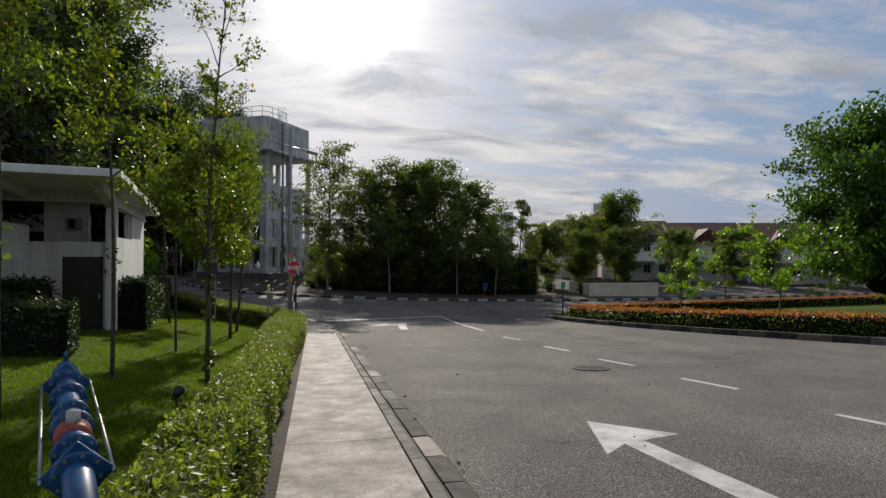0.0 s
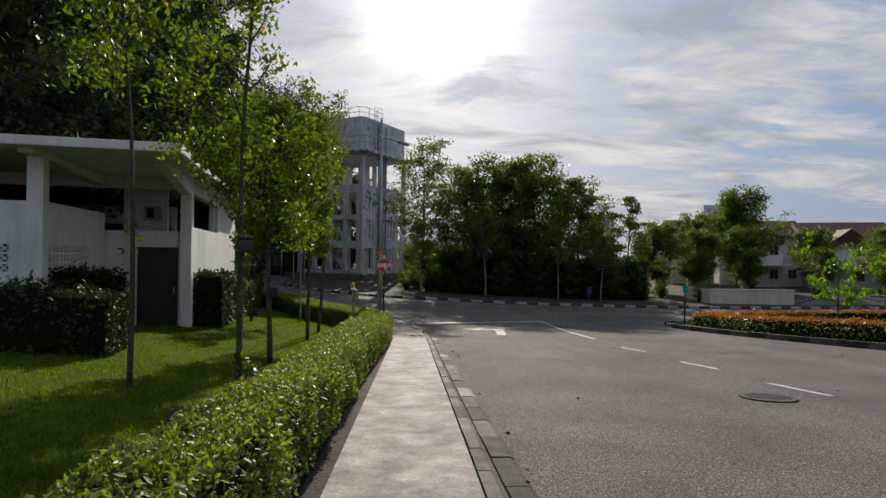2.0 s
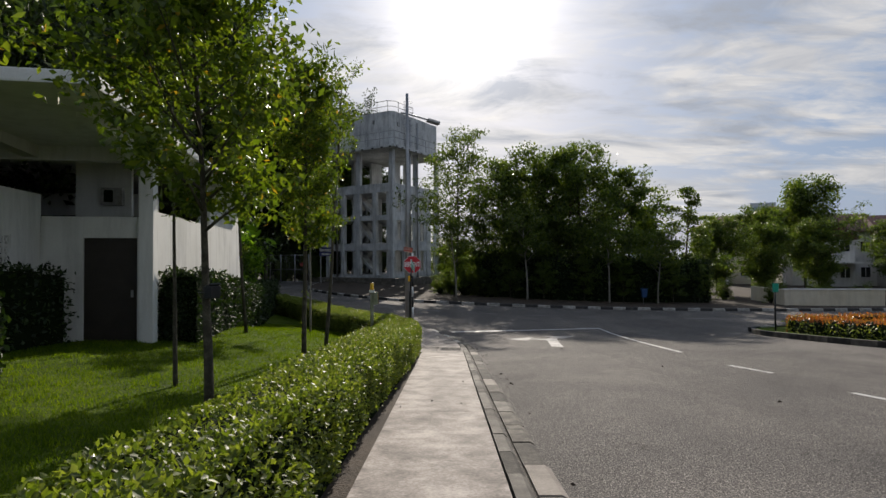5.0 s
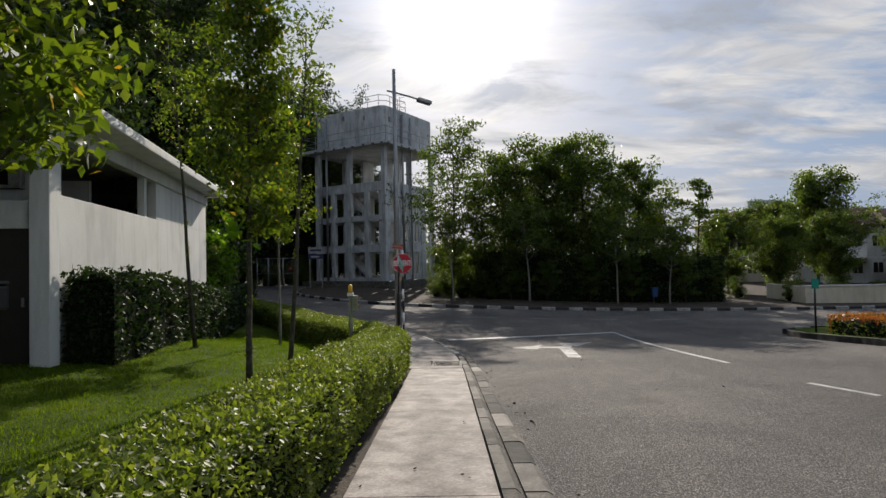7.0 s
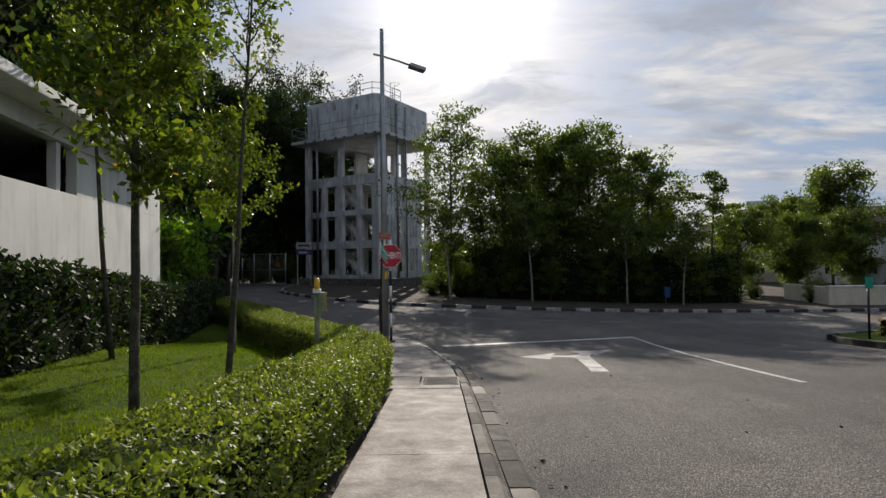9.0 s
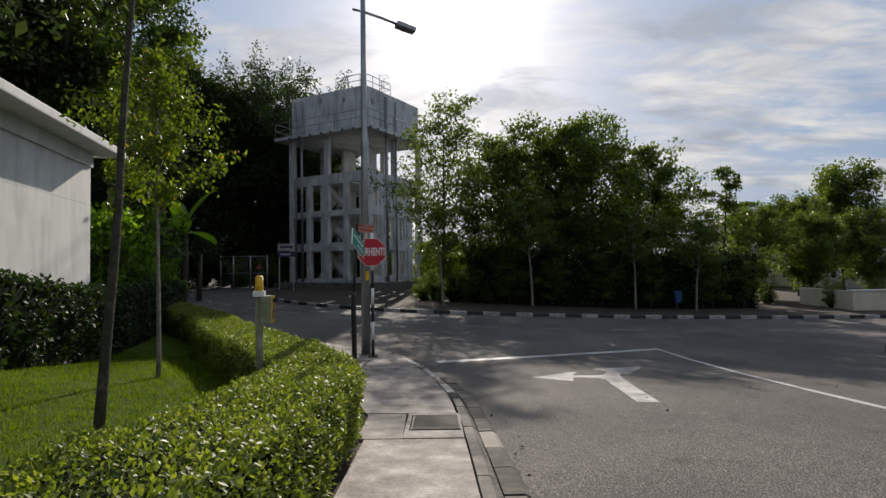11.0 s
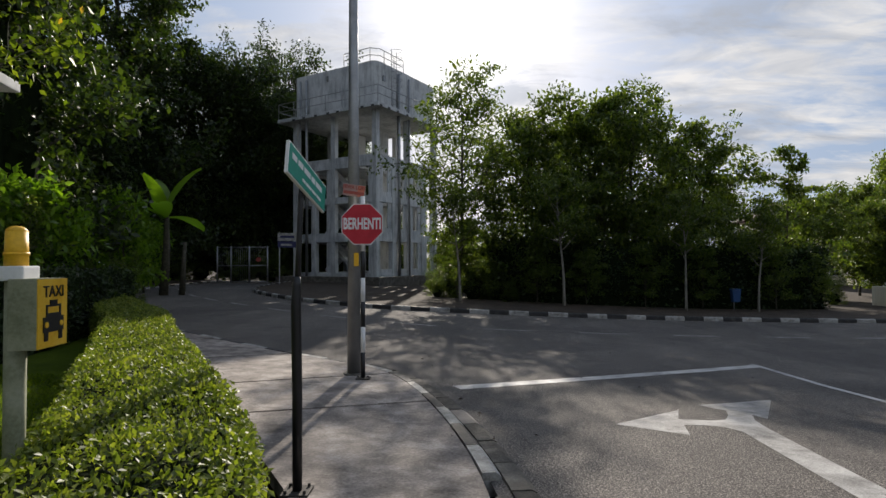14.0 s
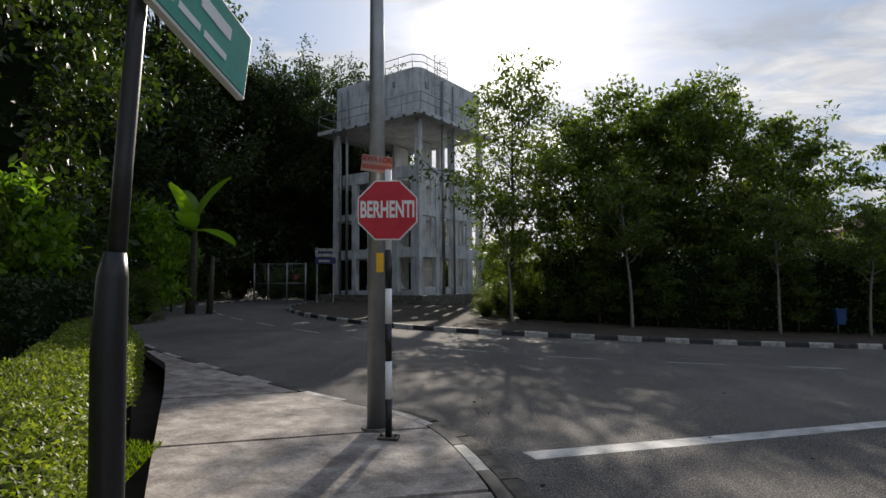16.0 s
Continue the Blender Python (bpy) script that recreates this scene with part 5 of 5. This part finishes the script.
for sx in (-0.062, 0.062):
    bm = bmesh.new()
    bmesh.ops.create_cone(bm, cap_ends=True, segments=12, radius1=0.014, radius2=0.014, depth=0.004, matrix=pose(sx, -0.1715, CAB - 0.054, 90, 0, 0))
    part("headlight_mark", bm, YELLOW, cab)

# post with a pale plate at the island's tip
post = root("marker_post", at(13.15, 28.9), "thin black post with a small plate on the island tip", "post")
part("post", tubes("post", [(np.array([(0, 0, -0.05), (0, 0, 1.9)]), 0.035)], BLACK, 10), None, post)
part("plate", box((-0.12, -0.05, 1.6), (0.12, -0.03, 1.95), 0.004), GREEN, post)
bin_ = root("waste_bin", at(13.9, 46.4), "small blue plastic litter bin fixed to a short post", "waste bin")
part("post", tubes("post", [(np.array([(0, 0.12, -0.05), (0, 0.12, 1.15)]), 0.03)], STEEL, 8), None, bin_)
bm = box((-0.20, -0.17, 0.5), (0.20, 0.08, 1.05), 0.03)
for v in bm.verts:
    if v.co.z < 0.7:
        v.co.x *= 0.82
part("body", bm, BIN_BLUE, bin_)
part("lid", box((-0.22, -0.19, 1.05), (0.22, 0.10, 1.13), 0.025), BIN_BLUE, bin_)

# ---- water pipe fittings on the lawn ----
A, B = Vector((-1.23, 3.31, 0)), Vector((-2.22, 5.65, 0))
ln = (B - A).length
PIPE = Matrix.Translation((A.x, A.y, 0.15)) @ pose(0, 0, 0, 0, 0, math.degrees(math.atan2(B.y - A.y, B.x - A.x))) @ pose(0, 0, 0, 0, -2.6, 0) @ Matrix.Diagonal((1, 0.82, 0.82, 1))
pipe = root("water_pipe", PIPE, "blue enamelled water pipe with bolted flanges, valve and tie rods", "water pipe")


def lathe(name, stations, mat, label="", sides=20):
    return part(name, tubes(name, [(np.array([(x, 0, 0) for x, _ in stations]), [r for _, r in stations])], mat, sides), None, pipe, label)


lathe("barrel", [(-1.2, 0.1), (ln * 0.98, 0.1)], BLUE)
for x, r in ((0.28, 0.165), (0.62, 0.155), (1.12, 0.16), (1.42, 0.15), (1.9, 0.16), (ln - 0.16, 0.165)):
    fl = lathe("flange", [(x - 0.028, r * 0.9), (x - 0.025, r), (x + 0.025, r), (x + 0.028, r * 0.9)], BLUE)
    for k in range(8):
        an = k * math.pi / 4 + 0.2
        bm = bmesh.new()
        bmesh.ops.create_cone(bm, cap_ends=True, segments=6, radius1=0.014, radius2=0.014, depth=0.085, matrix=pose(x, math.cos(an) * r * 0.83, math.sin(an) * r * 0.83, 0, 90, 0))
        part("bolt", bm, STEEL, fl)
lathe("collar", [(0.84, 0.115), (0.86, 0.135), (1.0, 0.135), (1.02, 0.115)], HYDRANT, "faded red clamp collar")
part("cap", tubes("cap", [(np.array([(0.93, 0, 0.1), (0.93, 0, 0.22)]), (0.055, 0.05))], KERB_WHITE, 12), None, pipe)
for x in (0.28, ln - 0.16):
    bm = bmesh.new()
    box((x - 0.012, -0.165, -0.165), (x + 0.012, 0.165, 0.165), 0.004, bm)
    bmesh.ops.rotate(bm, verts=bm.verts, cent=(x, 0, 0), matrix=Matrix.Rotation(radians(45), 3, "X"))
    part("tie_plate", bm, BLUE, pipe)
for sy in (-0.215, 0.215):
    part("tie_rod", tubes("tie_rod", [(np.array([(0.22, sy, 0), (ln - 0.1, sy, 0)]), 0.013)], STEEL, 8), None, pipe)
part("bonnet", tubes("bonnet", [(np.array([(ln + 0.05, 0, z0) for z0 in (-0.14, 0.05, 0.09, 0.11, 0.115, 0.17, 0.175, 0.20)]), (0.12, 0.13, 0.12, 0.12, 0.085, 0.075, 0.05, 0.04))], BLUE, 16), None, pipe, "valve bonnet")
part("spindle", tubes("spindle", [(np.array([(ln + 0.05, 0, 0.19), (ln + 0.05, 0, 0.30)]), (0.022, 0.018))], BLUE, 8), None, pipe)
part("elbow", tubes("elbow", [(np.array([(ln + 0.1, 0, 0), (ln + 0.4, 0, -0.03), (ln + 0.55, 0, -0.2), (ln + 0.58, 0, -0.85)]), 0.1)], BLUE, 16), None, pipe)
part("elbow", tubes("elbow", [(np.array([(-1.0, 0, 0), (-1.35, 0, -0.03), (-1.5, 0, -0.2), (-1.52, 0, -0.8)]), 0.1)], BLUE, 16), None, pipe)
for x in (1.65, 0.45):
    part("prop", tubes("prop", [(np.array([(x, 0.02, -0.7), (x, 0, -0.08)]), (0.06, 0.055))], TIMBER, 10), None, pipe, "grey timber prop")
hyd = root("hydrant", at(-2.62, 4.9, fn=lawn_z), "faded red fire hydrant standing on the lawn", "hydrant")
part("body", tubes("body", [(np.array([(0, 0, z0) for z0 in (-0.02, 0.05, 0.06, 0.38, 0.4, 0.46, 0.47, 0.55)]), (0.11, 0.11, 0.07, 0.07, 0.12, 0.12, 0.08, 0.05))], HYDRANT, 16), None, hyd)
part("outlet", tubes("outlet", [(np.array([(0, 0, 0.3), (0.17, -0.05, 0.3)]), (0.045, 0.05))], HYDRANT, 12), None, hyd)
spot = root("spotlight", at(-1.62, 7.05, fn=lawn_z, turn=30), "small black garden spotlight on a stake", "spotlight", "garden spotlights")
part("stake", tubes("stake", [(np.array([(0, 0, -0.05), (0, 0, 0.16)]), 0.012)], BLACK, 8), None, spot)
part("head", tubes("head", [(np.array([(0.0, 0.06, 0.14), (0, -0.02, 0.2), (0, -0.1, 0.25)]), (0.035, 0.05, 0.06))], BLACK, 12), None, spot)
copy_thing(spot, at(-1.75, 9.5, turn=70, fn=lawn_z))

box_light = root("tree_light", pose(-1.46, 8.27, 1.16, 0, 0, 25), "small black floodlight strapped to a young tree", "floodlight", "floodlights on the trees")
part("housing", box((-0.05, -0.07, -0.06), (0.07, 0.05, 0.07), 0.012), BLACK, box_light)
part("hood", box((-0.05, -0.10, 0.05), (0.07, 0.02, 0.068), 0.006), BLACK, box_light, at=pose(0, 0, 0, -22, 0, 0))
part("strap", tubes("strap", [(np.array([(-0.06, 0.02, 0.0), (-0.09, 0.06, 0.0), (-0.06, 0.12, 0.0), (0.0, 0.1, 0.0)]), 0.008)], BLACK, 6), None, box_light)
copy_thing(box_light, pose(-2.16, 12.14, 0.42, 0, 0, 60))

# fallen leaves and bits on the road, gutter and pavement
n_lit = 260
fx, fy = rng.uniform(-0.3, 11.5, n_lit), rng.uniform(1.5, 36, n_lit)
edge_ = rng.uniform(size=n_lit) < 0.45
fx = np.where(edge_, np.interp(fy, [0, 21, 24, 27, 29], [1.1, 0.95, 0.75, 0.15, -0.4]) + np.abs(rng.normal(size=n_lit)) * 0.16, fx)
fz = np.where(fx < 0.75, level(fx, fy), road_z(fx, fy)) + 0.012
litter = leaves("fallen_leaves", np.column_stack([fx, fy, fz]), 0.045, SOIL, 0.5, 0.0, 0.5, 0.93)
tagged(new("fallen_leaves", litter), "dry brown leaves lying along the gutter and road", "leaves", kind="stuff")

# ---- houses across the junction ----


def gable_roof(bm, x0, x1, y0, y1, z, rise, over=0.5, hip=0.0, thick=0.18):
    """A pitched roof over a rectangle, ridge along x; hip shortens the ridge."""
    a = [(x0 - over, y0 - over, z), (x1 + over, y0 - over, z), (x1 + over, y1 + over, z), (x0 - over, y1 + over, z)]
    ym = (y0 + y1) / 2
    r = [(x0 - over + hip, ym, z + rise), (x1 + over - hip, ym, z + rise)]
    lo = [bm.verts.new(p) for p in a]
    up_ = [bm.verts.new((p[0], p[1], p[2] + thick)) for p in a]
    rg = [bm.verts.new((p[0], p[1], p[2] + thick)) for p in r]
    bm.faces.new(lo[::-1])
    for i in range(4):
        bm.faces.new((lo[i], lo[(i + 1) % 4], up_[(i + 1) % 4], up_[i]))
    bm.faces.new((up_[0], up_[1], rg[1], rg[0])), bm.faces.new((up_[2], up_[3], rg[0], rg[1]))
    bm.faces.new((up_[1], up_[2], rg[1])), bm.faces.new((up_[3], up_[0], rg[0]))
    return bm


def house(m, wx, wy, h, mat, rise, hip, label, wing=True, along=True):
    ob = root("house", m, label, "house", "terrace of red-roofed houses")
    part("wall", box((0, 0, -1), (wx, wy, h)), mat, ob)
    bm = bmesh.new()
    gable_roof(bm, 0, wx, 0, wy, h, rise, 0.6, hip)
    part("roof", bm, ROOF_RED, ob, "red tiled roof")
    if wing:
        part("wall", box((wx * 0.18, -2.4, -1), (wx * 0.62, 0, h - 0.9)), mat, ob)
        bm = bmesh.new()
        gable_roof(bm, -2.4, 1.8, -wx * 0.22, wx * 0.22, h - 0.9, rise * 0.9, 0.45, 0.0)
        bmesh.ops.rotate(bm, verts=bm.verts, cent=(0, 0, 0), matrix=Matrix.Rotation(radians(90), 3, "Z"))
        bmesh.ops.translate(bm, verts=bm.verts, vec=(wx * 0.40, 0, 0))
        part("roof", bm, ROOF_RED, ob, "red tiled gable roof")
        bm = bmesh.new()
        v = [bm.verts.new(p) for p in ((wx * 0.18, -2.405, h - 0.9), (wx * 0.62, -2.405, h - 0.9), (wx * 0.40, -2.405, h - 0.9 + rise * 0.86))]
        bm.faces.new(v)
        part("gable", bmesh.ops.extrude_face_region(bm, geom=bm.faces[:]) and bm, mat, ob)
    for fl in range(2):
        for k in range(3):
            x = wx * (0.12 + 0.33 * k)
            y = -2.4 if wing and 0.18 * wx < x + 0.5 < 0.6 * wx else 0
            z0 = 1.0 + fl * 3.0
            win = part("window", box((x, y - 0.05, z0), (x + 1.1, y + 0.02, z0 + 1.3)), HOUSE_WHITE, ob)
            part("pane", box((x + 0.08, y - 0.06, z0 + 0.08), (x + 0.52, y - 0.045, z0 + 1.22)), GLASS_DARK, win)
            part("pane", box((x + 0.58, y - 0.06, z0 + 0.08), (x + 1.02, y - 0.045, z0 + 1.22)), GLASS_DARK, win)
    part("canopy", box((wx * 0.05, -4.2, 2.7), (wx * 0.95, -2.4, 2.86)), HOUSE_WHITE, ob)
    for x in (0.08, 0.9):
        part("column", box((wx * x, -4.1, -0.5), (wx * x + 0.25, -3.85, 2.7)), HOUSE_WHITE, ob)
    return ob


house(pose(33.6, 79, -2.65, 0, 0, -8), 7.6, 9, 7.2, CREAM, 1.7, 3.0, "cream two-storey house with a red hipped roof", wing=False)
house(pose(41.2, 74.5, -2.65, 0, 0, -14), 9.0, 9, 6.3, HOUSE_WHITE, 2.3, 0.0, "white two-storey terrace house with a red gabled roof")
house(pose(48.8, 70.0, -2.65, 0, 0, -20), 9.0, 9, 6.0, HOUSE_WHITE, 2.2, 0.0, "white two-storey terrace house with a steep red gable")
house(pose(56.0, 64.0, -2.65, 0, 0, -28), 9.0, 9, 5.8, HOUSE_WHITE, 2.2, 0.0, "white terrace house with a dark red roof")
house(pose(63.0, 56.0, -2.65, 0, 0, -40), 9.0, 9, 5.8, HOUSE_WHITE, 2.2, 0.0, "white terrace house with a red roof behind trees")
lookout = root("house", pose(43.5, 86, -2.65, 0, 0, -10), "cream house with a square red pavilion roof", "house", "terrace of red-roofed houses")
part("wall", box((0, 0, -1), (5.2, 5, 9.2)), CREAM, lookout)
bm = bmesh.new()
gable_roof(bm, 0, 5.2, 0, 5, 9.2, 1.5, 0.9, 3.4)
part("roof", bm, ROOF_RED, lookout, "red pavilion roof")

# garden wall with planter and garden trees in front of the houses
planter = root("garden_wall", at(23.3, 45.6, turn=-6), "pale rendered garden wall with bushes on top", "garden wall", kind="structure")
part("wall", box((0, 0, -0.3), (6.4, 0.25, 1.15), 0.02), CREAM, planter)
part("coping", box((-0.06, -0.05, 1.15), (6.46, 0.30, 1.23), 0.02), HOUSE_WHITE, planter)
part("wall", box((0, 0.25, -0.3), (0.25, 5.5, 1.15), 0.02), CREAM, planter)
for k, (x, y, sc) in enumerate([(23.6, 47.6, 0.5), (26.4, 47.3, 0.55), (25.0, 49.5, 0.6), (30.5, 48, 0.5), (21.0, 53.0, 0.5), (37, 52, 0.6), (33, 56, 0.6)]):
    copy_thing(bush, at(x, y, turn=k * 90, scale=sc))
garden = tree("garden_tree", at(36.2, 64.0, scale=1.0), "upright garden tree with bright green leaves", LEAF_FAR, 0.29, BARK, height=10.2, trunk_r=0.14, crown_from=0.14, reach=4.4, limbs=34, twigs=10, per_twig=60, cloud=0.5, rise=0.8, wobble=0.13, profile="oval", flat=0.55)
for x, y, turn, sc in ((26.6, 54.0, 90, 0.55), (29.6, 60.0, 200, 0.72), (33.0, 57.0, 250, 0.6), (44.5, 63, 200, 0.62), (41.0, 57, 150, 0.42), (50, 60, 20, 0.62), (56, 52, 60, 0.7), (47, 52, 110, 0.5), (24.0, 57.0, 15, 0.62)):
    copy_thing(garden, at(x, y, turn=turn, scale=sc))
kerb_run("kerb_house_road", np.array([(29.2, 45.9), (36.0, 52.0), (44.0, 58.0)]), 0.16, 1.0, [KERB_BLACK, KERB_WHITE], 0.1, "black and white kerb along the side road to the houses")
tagged(new("side_road", loft("side_road", [(29.6, 44.5), (36.6, 51.6), (46, 58)], [(40, 45), (48, 50), (56, 53)], 16, 6, lambda x, y: level(x, y) + 0.12, ASPHALT)), "asphalt side road towards the houses", "road", kind="structure")

# pale tower blocks on the horizon, distance haze painted into their colours
for x, y, wx, h in ((171, 330, 13, 36), (112, 340, 8, 30), (105, 338, 9, 22)):
    blk = root("apartment_tower", pose(x, y, -4, 0, 0, -20), "pale distant apartment tower, haze painted into its colour", "apartment tower")
    part("wall", box((0, 0, 0), (wx, wx, h)), HAZE, blk)
    for k in range(3):
        part("window_column", box((wx * (0.14 + 0.29 * k), -0.15, 2), (wx * (0.28 + 0.29 * k), -0.02, h - 2)), HAZE_DARK, blk)
